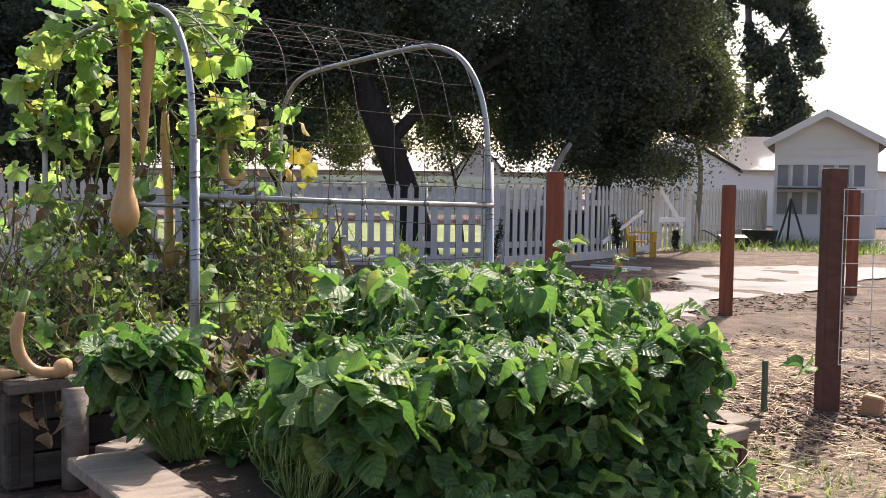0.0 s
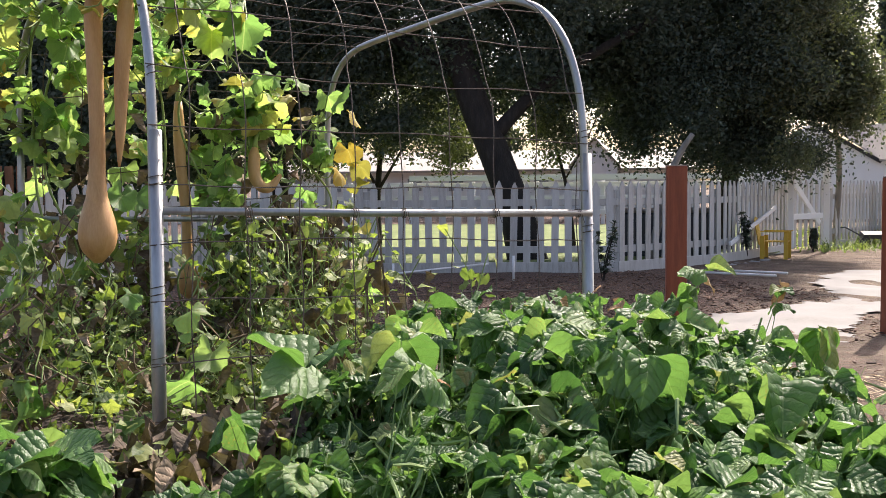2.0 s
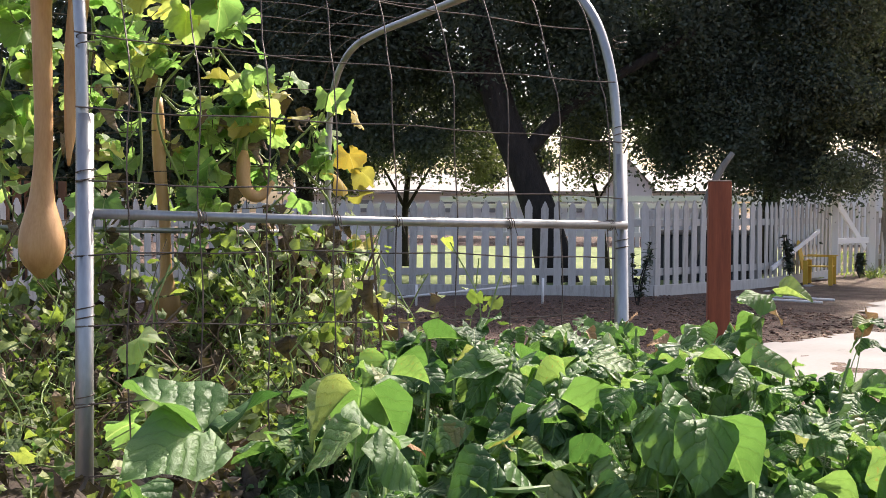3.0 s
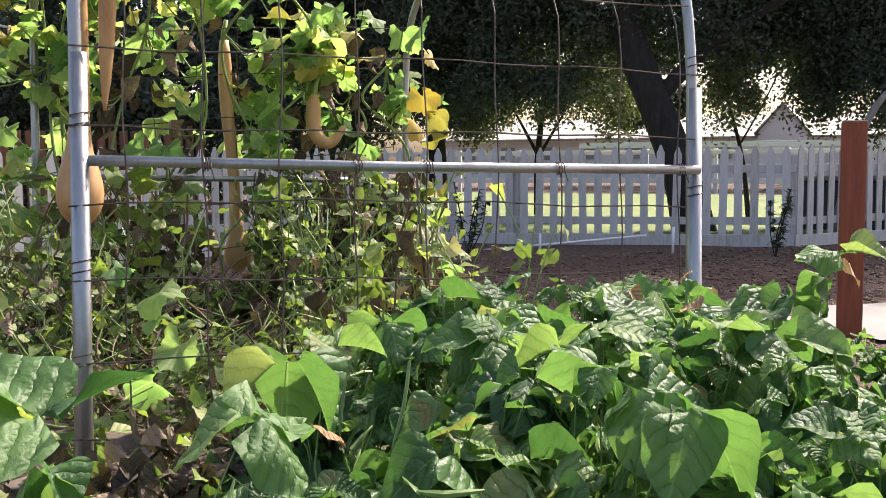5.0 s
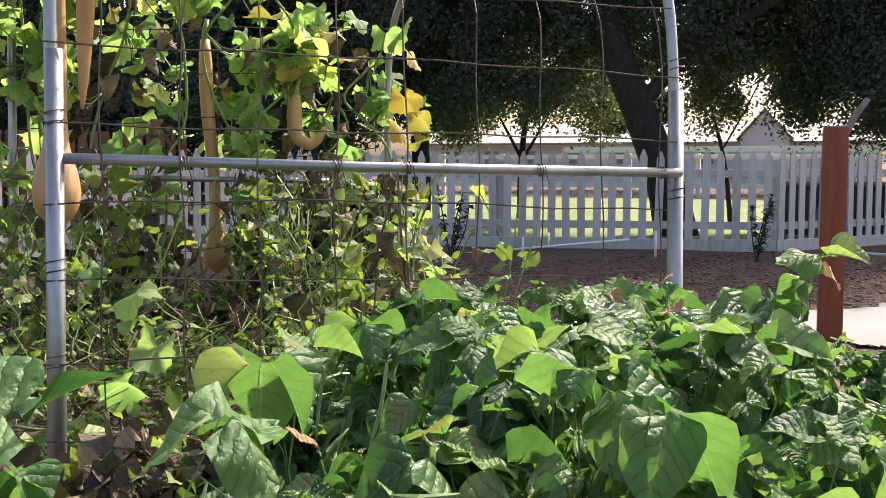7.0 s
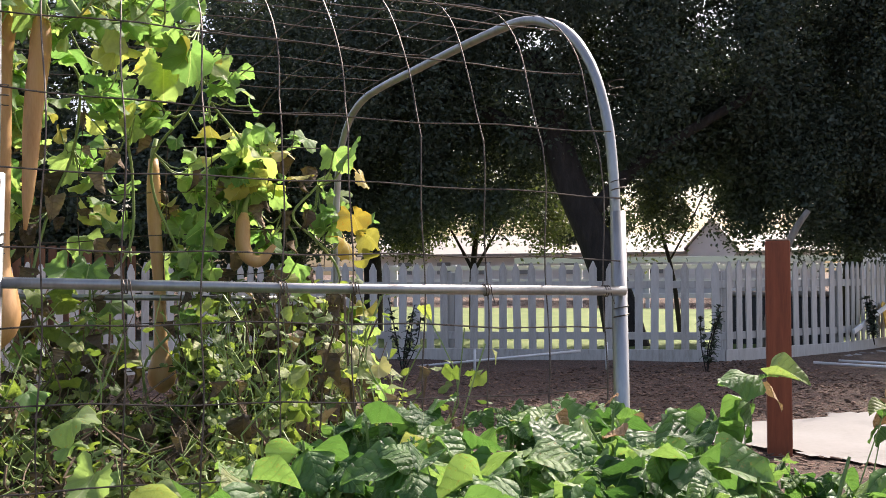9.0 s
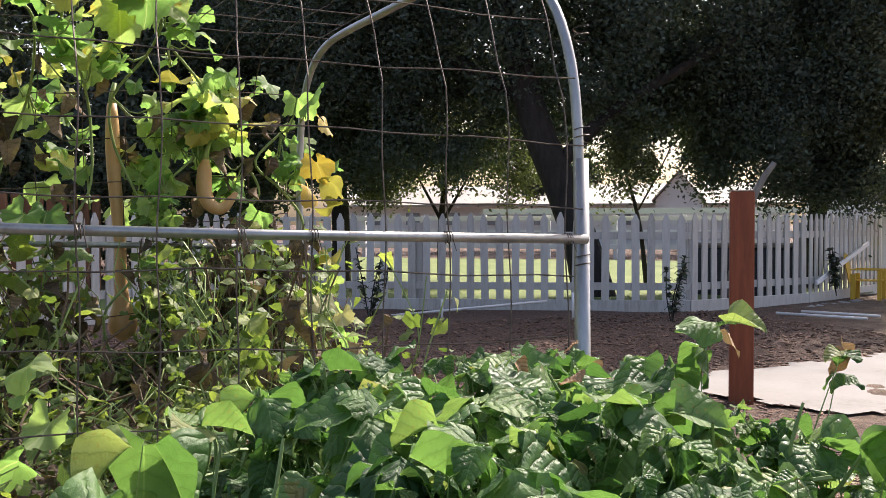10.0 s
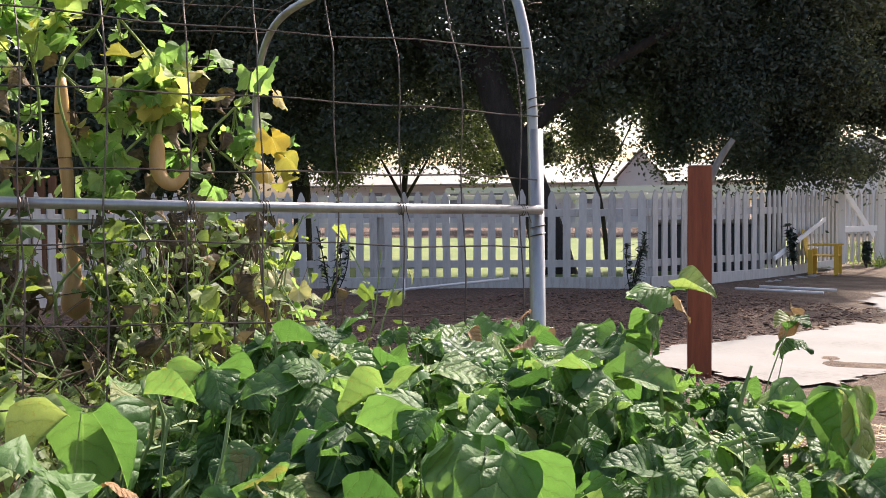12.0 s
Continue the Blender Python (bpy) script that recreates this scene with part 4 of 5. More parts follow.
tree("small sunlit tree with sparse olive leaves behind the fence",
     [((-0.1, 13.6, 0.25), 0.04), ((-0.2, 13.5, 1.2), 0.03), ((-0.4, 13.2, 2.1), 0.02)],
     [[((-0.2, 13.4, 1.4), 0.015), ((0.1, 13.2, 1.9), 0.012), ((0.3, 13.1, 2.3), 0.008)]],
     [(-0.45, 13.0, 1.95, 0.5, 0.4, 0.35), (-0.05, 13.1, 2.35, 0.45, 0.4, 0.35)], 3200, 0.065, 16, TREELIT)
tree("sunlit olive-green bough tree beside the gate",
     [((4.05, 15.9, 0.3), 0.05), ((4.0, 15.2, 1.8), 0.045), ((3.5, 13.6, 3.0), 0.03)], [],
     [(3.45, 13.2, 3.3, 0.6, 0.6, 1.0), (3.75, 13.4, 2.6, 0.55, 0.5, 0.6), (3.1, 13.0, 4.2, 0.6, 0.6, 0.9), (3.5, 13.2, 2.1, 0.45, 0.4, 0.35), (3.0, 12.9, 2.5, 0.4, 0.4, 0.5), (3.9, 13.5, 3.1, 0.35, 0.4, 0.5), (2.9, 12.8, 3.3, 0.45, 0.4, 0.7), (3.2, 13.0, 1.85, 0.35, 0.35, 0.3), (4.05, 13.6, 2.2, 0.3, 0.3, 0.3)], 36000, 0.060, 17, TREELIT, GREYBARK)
woods = crown_mesh("woods", [(-22 + 5.2 * k, 34 + 2 * (k % 2), 5.4 + (k % 3) * 0.7, 3.6, 2.0, 3.0) for k in range(6)] + [(-12, 21, 5.2, 3.0, 1.6, 2.6), (-16.5, 17, 4.5, 3.0, 1.8, 3.4)], 150000, 0.20, 77, TREE, 0.3)
tagged(new("far_woods", woods), "dark belt of trees far behind the yard", "woods", kind="stuff")
single("leaning_limb", tube(curve([(1.12, 11.15, 0.1), (1.30, 11.25, 0.9), (1.40, 11.3, 1.35), (1.55, 11.35, 1.70), (1.70, 11.4, 1.93)], 12), [0.055, 0.054, 0.053, 0.052, 0.05, 0.049, 0.047, 0.045, 0.043, 0.04, 0.037, 0.034], 8), GREYBARK, "pale bare limb leaning behind the fence pickets", "branch", smooth=True)

settle(0.2)

# ---- bean plants ----
BENDS = ((0.25, 0.15, 0.06), (0.45, 0.35, 0.07), (-0.3, 0.25, 0.10), (0.6, 0.10, 0.05), (0.0, 0.6, 0.11), (-0.5, 0.45, 0.09), (0.9, 0.25, 0.06), (0.15, -0.2, 0.12))
BEANLEAF = [blade(bean_outline, 10, f, d, w, 60 + k, 3, 0.04, 0.030) for k, (f, d, w) in enumerate(BENDS)]
DEEPLEAF = [blade(bean_outline, 6, f, d, w, 60 + k, 2, 0.1) for k, (f, d, w) in enumerate(BENDS)]
BEANMESH = [template_mesh("leaf", t, BEAN) for t in BEANLEAF]


def canopy(u, v):
    """The height of the bean foliage over the bed."""
    side = max(0.0, 1 - abs(2 * u - 1.0) ** (5 if u < 0.5 else 12))
    front = min(1.0, max(0.0, (v + 0.28) / 0.80))
    back_left = 1 - 0.72 * min(1.0, max(0.0, (0.54 - u) / 0.22)) * min(1.0, max(0.0, (v - 0.22) / 0.30))
    back_right = -0.035 * min(1.0, max(0.0, (u - 0.60) / 0.2)) * min(1.0, max(0.0, (v - 0.45) / 0.3))
    top = 0.26 + (0.47 * back_left + back_right) * side ** 0.6 * (front * (2 - front)) ** 1.1
    return top + 0.075 * noise.noise((u * 5.0, v * 4.0, 1.3)) + 0.05 * noise.noise((u * 12.0, v * 10.0, 4.3))


rnd = random.Random(5)
plants = []
for j in range(4):
    for i in range(5):
        p = quad_at(BED, (i + 0.5 + rnd.uniform(-0.2, 0.2)) / 5, (j + 0.5 + rnd.uniform(-0.2, 0.2)) / 4)
        ob = thing("bean_plant", "bushy green bean plant with broad heart-shaped leaves", "bean plant", (p.x, p.y, 0.24), "beans in the raised bed")
        plants.append((p, ob, [], [], []))


def nearest_plant(p):
    return min(plants, key=lambda q: (q[0].x - p.x) ** 2 + (q[0].y - p.y) ** 2)


def trio(p, heading, size, top):
    """Three leaflets on one stalk."""
    host = nearest_plant(p)
    tilt0 = rnd.uniform(-1.1, 0.25)
    for k, off in enumerate((0.0, 1.75, -1.75)):
        h = heading + off + rnd.uniform(-0.25, 0.25)
        m = turned(p + Vector((-math.sin(h), math.cos(h), 0)) * size * 0.12, h, tilt0 + rnd.uniform(-0.45, 0.3), rnd.uniform(-0.6, 0.6), size * rnd.uniform(0.85, 1.1))
        host[2 if top else 3].append((rnd.randrange(8), m))
    foot = Vector((host[0].x, host[0].y, 0.25)).lerp(Vector((p.x, p.y, 0.25)), 0.45)
    host[4].append((foot, p))


for k in range(5600):
    u, v = rnd.uniform(-0.07, 1.07), rnd.uniform(-0.22, 1.06)
    if v > 0.62 + 1.0 * u or u > 0.86 and v < 0.34 - 1.2 * (1 - u) or u < 0.12 and v < 0.60:
        continue
    q = quad_at(BED, u, v)
    deep = rnd.random() ** 1.3 * 0.38
    if noise.noise((u * 10.0, v * 8.0, 2.2)) < -0.24 and deep < 0.16:
        deep += 0.16
    z = canopy(min(0.985, max(0.05, u)), v) - deep
    if u < 0.0 or u > 1.0 or v < -0.05:
        z = min(z, rnd.uniform(0.16, 0.56))
    if z < 0.26 and 0 < u < 1 and 0 < v < 1:
        continue
    trio(Vector((q.x, q.y, max(z, 0.12))), rnd.uniform(0, 6.28), 0.022 + 0.066 * rnd.random() ** 1.6, deep < 0.08)
# leaves hanging over the front and the left rim
for k in range(820):
    u, v = rnd.uniform(0.09, 0.84), rnd.uniform(-0.14, 0.10)
    if k % 8 == 0:
        u, v = rnd.uniform(-0.06, 0.08), rnd.uniform(0.50, 0.66)
    q = quad_at(BED, u, v)
    trio(Vector((q.x, q.y, rnd.uniform(0.24 if u > 0.2 else 0.44, 0.62))), rnd.uniform(0, 6.28), rnd.uniform(0.04, 0.10), k % 3 == 0)
# tall shoots above the rest
for x, y, z, size in ((1.00, -0.30, 0.72, 0.10), (0.76, -0.21, 0.74, 0.09), (0.62, -0.28, 0.74, 0.09), (1.12, -0.76, 0.85, 0.085), (1.10, -0.74, 0.81, 0.07), (1.04, -0.74, 0.78, 0.09), (0.71, -0.73, 0.75, 0.10), (0.72, -0.31, 0.76, 0.08), (1.01, -0.63, 0.75, 0.09), (0.21, -0.93, 0.77, 0.12), (0.14, -1.12, 0.76, 0.11), (-0.06, -0.73, 0.62, 0.10), (0.56, -1.21, 0.75, 0.12), (1.12, -0.56, 0.77, 0.09), (0.28, -0.85, 0.77, 0.08), (-0.04, -1.11, 0.77, 0.12), (0.56, -1.11, 0.75, 0.11), (1.38, -0.76, 0.79, 0.05), (1.39, -0.74, 0.75, 0.05), (1.11, -1.12, 0.75, 0.10), (0.71, -1.38, 0.72, 0.12), (1.32, -1.62, 0.50, 0.085), (0.90, -1.50, 0.70, 0.09), (0.45, -0.50, 0.74, 0.10), (0.85, -0.95, 0.77, 0.10)):
    trio(Vector((x, y, z - 0.015)), rnd.uniform(0, 6.28), size * 0.85, True)
for host in plants:
    tops = sorted(host[2], key=lambda e: -e[1].translation.z)
    for i, m in tops[:15]:
        ob = new("leaf", BEANMESH[i])
        ob.matrix_basis = m
        hang(ob, host[1])
    tagged(part("foliage", joined("foliage", BEANLEAF + DEEPLEAF, tops[15:] + [(i + 8, m) for i, m in host[3]], BEAN), None, host[1], "dense green bean leaves"), kind="stuff")
    bm = bmesh.new()
    for a, b in host[4]:
        mid = a.lerp(b, 0.55) + Vector((rnd.uniform(-0.07, 0.07), rnd.uniform(-0.07, 0.07), 0.02))
        tube(curve([a, mid, b], 6), [0.0022, 0.0019, 0.0016, 0.0014, 0.0011, 0.0007], 4, bm, False)
    low = host[0].x < 0.45 and host[0].y > -1.2
    for _ in range(0 if low else 11):
        a = host[0].lerp(quad_at(BED, 0.5, 0.5), 0.18) + Vector((rnd.uniform(-0.16, 0.16), rnd.uniform(-0.16, 0.16), 0))
        a.z = rnd.uniform(0.38, 0.46)
        b = a + Vector((rnd.gauss(0, 0.08), rnd.gauss(0, 0.06), rnd.uniform(0.10, 0.24)))
        tube(curve([a, a.lerp(b, 0.5) + Vector((rnd.gauss(0, 0.02), rnd.gauss(0, 0.02), 0)), b], 6), [0.0019, 0.0018, 0.0016, 0.0014, 0.0011, 0.0006], 5, bm, False)
        for _ in range(3):
            c = a.lerp(b, rnd.uniform(0.55, 1.0))
            e = c + Vector((rnd.gauss(0, 0.03), rnd.gauss(0, 0.03), rnd.uniform(-0.05, 0.02)))
            tube(curve([c, e, e + Vector((rnd.gauss(0, 0.02), rnd.gauss(0, 0.02), rnd.uniform(-0.05, 0.03)))], 5), [0.0016, 0.0034, 0.004, 0.0034, 0.001], 5, bm, False)
    for _ in range(9 if host[0].y > -1.15 and not low else 0):
        a = host[0].lerp(quad_at(BED, 0.5, 0.5), 0.18) + Vector((rnd.uniform(-0.18, 0.18), rnd.uniform(-0.18, 0.18), 0))
        a.z = rnd.uniform(0.55, 0.76)
        d = Vector((rnd.gauss(0, 0.02), rnd.gauss(0, 0.02), -0.06))
        tube(curve([a, a + d, a + d * 1.9 + Vector((rnd.gauss(0, 0.012), rnd.gauss(0, 0.012), 0))], 5), [0.0022, 0.0030, 0.0030, 0.0026, 0.0008], 5, bm, False)
    tagged(part("stem", bm, BEANSTEM, host[1], "thin green stems and pods"), kind="stuff")

# withered leaves among the beans
DRYMESH = [template_mesh("withered_leaf", t, DRY) for t in (BEANLEAF[1], BEANLEAF[3], BEANLEAF[4])]
TAN = leafy("withered_tan_leaf", [(0.0, (0.34, 0.17, 0.07)), (1.0, (0.48, 0.34, 0.21))], (0.42, 0.30, 0.18), 5.0, 0.8, 0.2, 0.8, tint=(1.1, 0.95, 0.8))
TANMESH = [template_mesh("withered_leaf", t, TAN) for t in (BEANLEAF[1], BEANLEAF[3], BEANLEAF[4])]
for x, y, z in ((1.06, -0.43, 0.77), (1.07, -0.47, 0.74), (1.20, -0.66, 0.81), (0.22, -1.02, 0.70), (1.13, -0.67, 0.77), (0.85, -0.78, 0.76), (1.39, -0.75, 0.79), (1.41, -0.74, 0.77), (0.95, -0.40, 0.74), (0.4, -1.5, 0.5)):
    p = Vector((x, y, z))
    ob = new("withered_leaf", rnd.choice(TANMESH))
    ob.matrix_basis = turned(p, rnd.uniform(0, 6.28), rnd.uniform(-1.2, 0.2), rnd.uniform(-0.8, 0.8), rnd.uniform(0.03, 0.05))
    ob["label"] = "withered orange-brown leaf"
    hang(ob, nearest_plant(p)[1])

# ---- squash vines on the trellis ----
SQUASHLEAF = [lobed(80 + k, 30, 0.2, w, d) for k, (w, d) in enumerate(((0.09, 0.35), (0.14, 0.6), (0.12, -0.3), (0.17, 0.9)))]
SQUASHMESH = [template_mesh("leaf", t, SQUASH) for t in SQUASHLEAF]
YELLOWMESH = [template_mesh("leaf", t, YELLOW) for t in SQUASHLEAF]
rnd = random.Random(9)
vines = []
for k, (s, w0, w1) in enumerate(((0.02, 0.88, 0.35), (0.10, 0.87, 0.33), (0.22, 0.88, 0.42), (0.36, 0.87, 0.50), (0.50, 0.87, 0.58), (0.65, 0.87, 0.64), (0.80, 0.87, 0.68), (0.93, 0.88, 0.70))):
    v = thing("squash_vine", "climbing squash vine with broad lobed yellow-green leaves", "squash vine", arch(0.88, s), "vines on the trellis")
    stem = [arch(w0 + (w1 - w0) * i / 9, min(1.0, max(0.0, s + 0.06 * math.sin(i * 1.3 + k)))) + Vector((rnd.uniform(-0.03, 0.03), -0.02, rnd.uniform(-0.02, 0.02))) for i in range(10)]
    part("stem", tube(curve(stem, 40), 0.0048, 6), STEM, v, "pale green ribbed stem", True)
    vines.append((v, s, stem, []))


def squash_leaf(p, size, yellow=False, own=True):
    host = min(vines, key=lambda q: min((a - p).length for a in q[2]))
    h, tl, ro, i = rnd.uniform(0, 6.28), rnd.uniform(-1.1, 0.2), rnd.uniform(-0.7, 0.7), rnd.randrange(4)
    m = turned(p, h, tl, ro, size)
    if own:
        ob = new("leaf", (YELLOWMESH if yellow else SQUASHMESH)[i])
        ob.matrix_basis = m
        if yellow:
            ob["label"] = "yellowing leaf"
        hang(ob, host[0])
        a = min(host[2], key=lambda q: (q - p).length)
        return host, a
    host[3].append((i, m))
    return host, None


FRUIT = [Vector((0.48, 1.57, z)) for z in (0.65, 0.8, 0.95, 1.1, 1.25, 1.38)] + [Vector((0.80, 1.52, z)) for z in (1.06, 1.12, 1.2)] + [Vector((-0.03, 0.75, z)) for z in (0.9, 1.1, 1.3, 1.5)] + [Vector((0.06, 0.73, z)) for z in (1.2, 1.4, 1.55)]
# Directions from the fruits towards the camera's early and late places.
TOWARD_CAM = [Vector((-0.34, -0.94, -0.02)).normalized(), Vector((-0.10, -0.99, -0.02)).normalized()]


def hides_fruit(p, clear=0.085):
    """Whether a leaf at p would hide one of the fruits from the camera's view."""
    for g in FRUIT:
        for d in TOWARD_CAM:
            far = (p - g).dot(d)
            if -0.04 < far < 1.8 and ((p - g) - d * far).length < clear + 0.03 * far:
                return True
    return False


stalks = {}
count = 0
for k in range(1750):
    s = rnd.uniform(-0.14, 0.95) if k < 1500 else rnd.uniform(-0.14, 0.25)
    reach = 0.30 + 0.37 * min(1.0, max(0.0, (s - 0.08) / 0.56))
    low = 0.82 - 0.08 * max(0.0, s - 0.5)
    w = reach + (low - reach) * rnd.random()
    p = arch(w, s) + Vector((rnd.gauss(0, 0.07), rnd.gauss(-0.04, 0.10), rnd.gauss(0, 0.05)))
    if noise.noise(p * 4.6) < 0.07 or p.z < 1.0 and rnd.random() < 0.6 or hides_fruit(p):
        continue
    count += 1
    host, a = squash_leaf(p, 0.055 + 0.100 * rnd.random() ** 1.2, rnd.random() < 0.10, count % 2 == 0)
    if a is not None:
        stalks.setdefault(host[0].name, (host[0], []))[1].append((a, p))
PALEMESH = [template_mesh("leaf", t, PALE) for t in SQUASHLEAF]
for x, y, z, sz in ((1.03, 1.17, 0.77, 0.12), (1.08, 1.18, 0.75, 0.10), (0.99, 1.18, 0.77, 0.09), (1.14, 1.17, 0.70, 0.09)):
    ob = new("leaf", rnd.choice(PALEMESH))
    ob.matrix_basis = turned((x, y, z), rnd.uniform(2.7, 3.6), rnd.uniform(-1.2, -0.8), rnd.uniform(-0.4, 0.4), sz)
    ob["label"] = "bleached cream-yellow leaf"
    hang(ob, vines[-1][0])
# yellowed leaves at the far end of the vines
for x, y, z, sz in ((1.11, 1.35, 1.21, 0.13), (1.15, 1.33, 1.14, 0.12), (1.14, 1.33, 1.05, 0.11), (1.14, 1.36, 1.35, 0.10), (0.89, 1.42, 1.42, 0.10), (0.95, 1.40, 1.34, 0.10), (0.82, 1.42, 0.89, 0.10), (1.15, 1.31, 0.88, 0.12), (1.18, 1.30, 0.70, 0.11), (1.20, 1.30, 0.62, 0.10), (1.16, 1.30, 0.78, 0.11), (1.10, 1.34, 0.86, 0.10), (0.74, 1.45, 1.30, 0.12), (1.22, 1.28, 0.56, 0.09)):
    squash_leaf(Vector((x, y, z)), sz, z > 1.0 or sz > 0.115)
for k in range(34):
    p = Vector((rnd.uniform(-0.55, 0.25), rnd.uniform(0.08, 0.75), rnd.uniform(0.42, 0.80)))
    if not hides_fruit(p):
        squash_leaf(p, rnd.uniform(0.06, 0.13), False)
for host, pairs in stalks.values():
    bm = bmesh.new()
    for a, p in pairs:
        if (a - p).length < 0.5:
            tube(curve([a, a.lerp(p, 0.5) + Vector((0, -0.02, -0.04)), p], 6), 0.0026, 5, bm, False)
    tagged(part("leaf_stalk", bm, STEM, host, "pale leaf stalks", True), kind="stuff")
for v, s, stem, extra in vines:
    if extra:
        tagged(part("foliage", joined("foliage", SQUASHLEAF, extra, SQUASH), None, v), kind="stuff")

# tangle of weeds and dead growth in the planter
SMALL = [blade(lambda v: 0.34 * math.sin(math.pi * v ** 0.7) + 0.004, 3, 0.3, 0.3, 0.08, 90 + k, 1) for k in range(3)]
CURLED = [blade(lambda v: 0.42 * math.sin(math.pi * v ** 0.7) + 0.01, 5, 1.3, 0.5, 0.16, 190 + k, 2, 0.3) for k in range(3)]
IVY = [lobed(120 + k, 10, 0.2, 0.08, 0.4) for k in range(3)]


def footing():
    """A place on the soil under the trellis, thickest along the back legs."""
    if rnd.random() < 0.30:
        q = arch(1, rnd.uniform(0.35, 0.98))
        return Vector((q.x + rnd.gauss(0.0, 0.10), q.y + rnd.gauss(-0.18, 0.10), 0))
    return quad_at(PLANTER, rnd.uniform(0.02, 1.10), rnd.random() ** 0.8 * 0.95 + 0.03)


def strand(low, high, wander):
    """A thin shoot that wanders up from the soil."""
    q = footing()
    p = Vector((q.x, q.y, 0.33 if q.x < 0.84 else 0.02))
    pts = [p]
    top = low + (high - low) * rnd.random() ** 1.6
    if hides_fruit(Vector((q.x, q.y, top))):
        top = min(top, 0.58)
    lean = Vector((rnd.gauss(0, wander), rnd.gauss(0, wander), 0))
    for k in range(1, 6):
        pts.append(p + lean * k / 5 + Vector((rnd.gauss(0, 0.035), rnd.gauss(0, 0.035), (top - p.z) * k / 5)))
    return curve(pts, 14)


places, dead = [], []
green, brown = bmesh.new(), bmesh.new()
for k in range(1150):
    pts = strand(0.40, 0.95, 0.10)
    if noise.noise(Vector((pts[0].x, pts[0].y, 0.5)) * 4.5) < 0.0:
        continue
    tube(pts, rnd.uniform(0.0012, 0.0026), 4, green, False)
    big = rnd.uniform(0.018, 0.058)
    for i in range(2, 14):
        for _ in range(2):
            if rnd.random() < 0.5:
                p = pts[i] + Vector((rnd.gauss(0, 0.03), rnd.gauss(0, 0.03), rnd.gauss(0, 0.02)))
                if hides_fruit(p, 0.06):
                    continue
                places.append((rnd.choice((0, 1, 2, 3, 4, 5, 3, 4, 5)), turned(p, rnd.uniform(0, 6.28), rnd.uniform(-1.2, 0.4), rnd.uniform(-0.7, 0.7), big * rnd.uniform(0.5, 1.3))))
for k in range(300):
    pts = strand(0.45, 1.02, 0.10)
    tube(pts, rnd.uniform(0.0014, 0.0040), 4, brown, False)
    for i in range(3, 14):
        if rnd.random() < 0.26:
            p = pts[i] + Vector((rnd.gauss(0, 0.02), rnd.gauss(0, 0.02), 0))
            if hides_fruit(p, 0.06):
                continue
            dead.append((rnd.randrange(3), turned(p, rnd.uniform(0, 6.28), rnd.uniform(-1.6, -0.8), rnd.uniform(-0.6, 0.6), rnd.uniform(0.03, 0.07))))
# withered strings at the far leg, and young leaves climbing the lower mesh
for k in range(90):
    q = arch(1, rnd.uniform(0.72, 1.0))
    x, y, top = q.x + rnd.gauss(-0.05, 0.06), q.y + rnd.gauss(-0.12, 0.06), rnd.uniform(0.6, 1.0)
    pts = curve([(x, y, 0.03), (x + rnd.gauss(0, 0.03), y + rnd.gauss(0, 0.03), 0.45), (x + rnd.gauss(0, 0.03), y, top)], 12)
    tube(pts, rnd.uniform(0.0014, 0.0030), 4, brown, False)
    for i in range(2, 12):
        if rnd.random() < 0.45:
            dead.append((rnd.randrange(3), turned(pts[i] + Vector((rnd.gauss(0, 0.015), rnd.gauss(0, 0.015), 0)), rnd.uniform(0, 6.28), rnd.uniform(-1.6, -0.9), rnd.uniform(-0.6, 0.6), rnd.uniform(0.03, 0.075))))
for k in range(260):
    q = arch(0.88, rnd.uniform(0.0, 1.0))
    p = Vector((q.x + rnd.gauss(0.0, 0.08), q.y + rnd.gauss(-0.08, 0.08), rnd.uniform(0.50, 1.0)))
    if not hides_fruit(p):
        places.append((rnd.choice((3, 4, 5)), turned(p, rnd.uniform(0, 6.28), rnd.uniform(-1.2, 0.2), rnd.uniform(-0.7, 0.7), rnd.uniform(0.04, 0.10))))
        if k % 4 == 0:
            dead.append((rnd.randrange(3), turned(p + Vector((0.03, 0.02, -0.03)), rnd.uniform(0, 6.28), -1.4, rnd.uniform(-0.6, 0.6), rnd.uniform(0.04, 0.08))))
# dead leaves and low weeds between the two beds
for k in range(620):
    c = Vector((-0.22, -0.46, 0)).lerp(Vector((0.36, -0.12, 0)), rnd.random())
    p = c + Vector((rnd.gauss(0, 0.08), rnd.gauss(0, 0.08), rnd.uniform(0.26, 0.50)))
    (dead if k % 5 < 3 else places).append((rnd.randrange(3), turned(p, rnd.uniform(0, 6.28), rnd.uniform(-1.3, 0.2), rnd.uniform(-0.7, 0.7), rnd.uniform(0.03, 0.075))))
tagged(new("weed_tangle", joined("weed_tangle", SMALL + IVY, places, WEED)), "tangle of small green weeds under the trellis", "weeds", kind="stuff")
tagged(new("weed_shoots", mesh_from(green, "weed_shoots", STEM)), "thin green shoots of weeds in the planter", "weeds", kind="stuff")
tagged(new("dead_growth", joined("dead_growth", CURLED, dead, DRY)), "brown curled dead leaves on the trellis", "dead leaves", kind="stuff")
tagged(new("dry_stalks", mesh_from(brown, "dry_stalks", DRYSTEM)), "dry brown plant stalks standing in the planter", "dead stalks", kind="stuff")

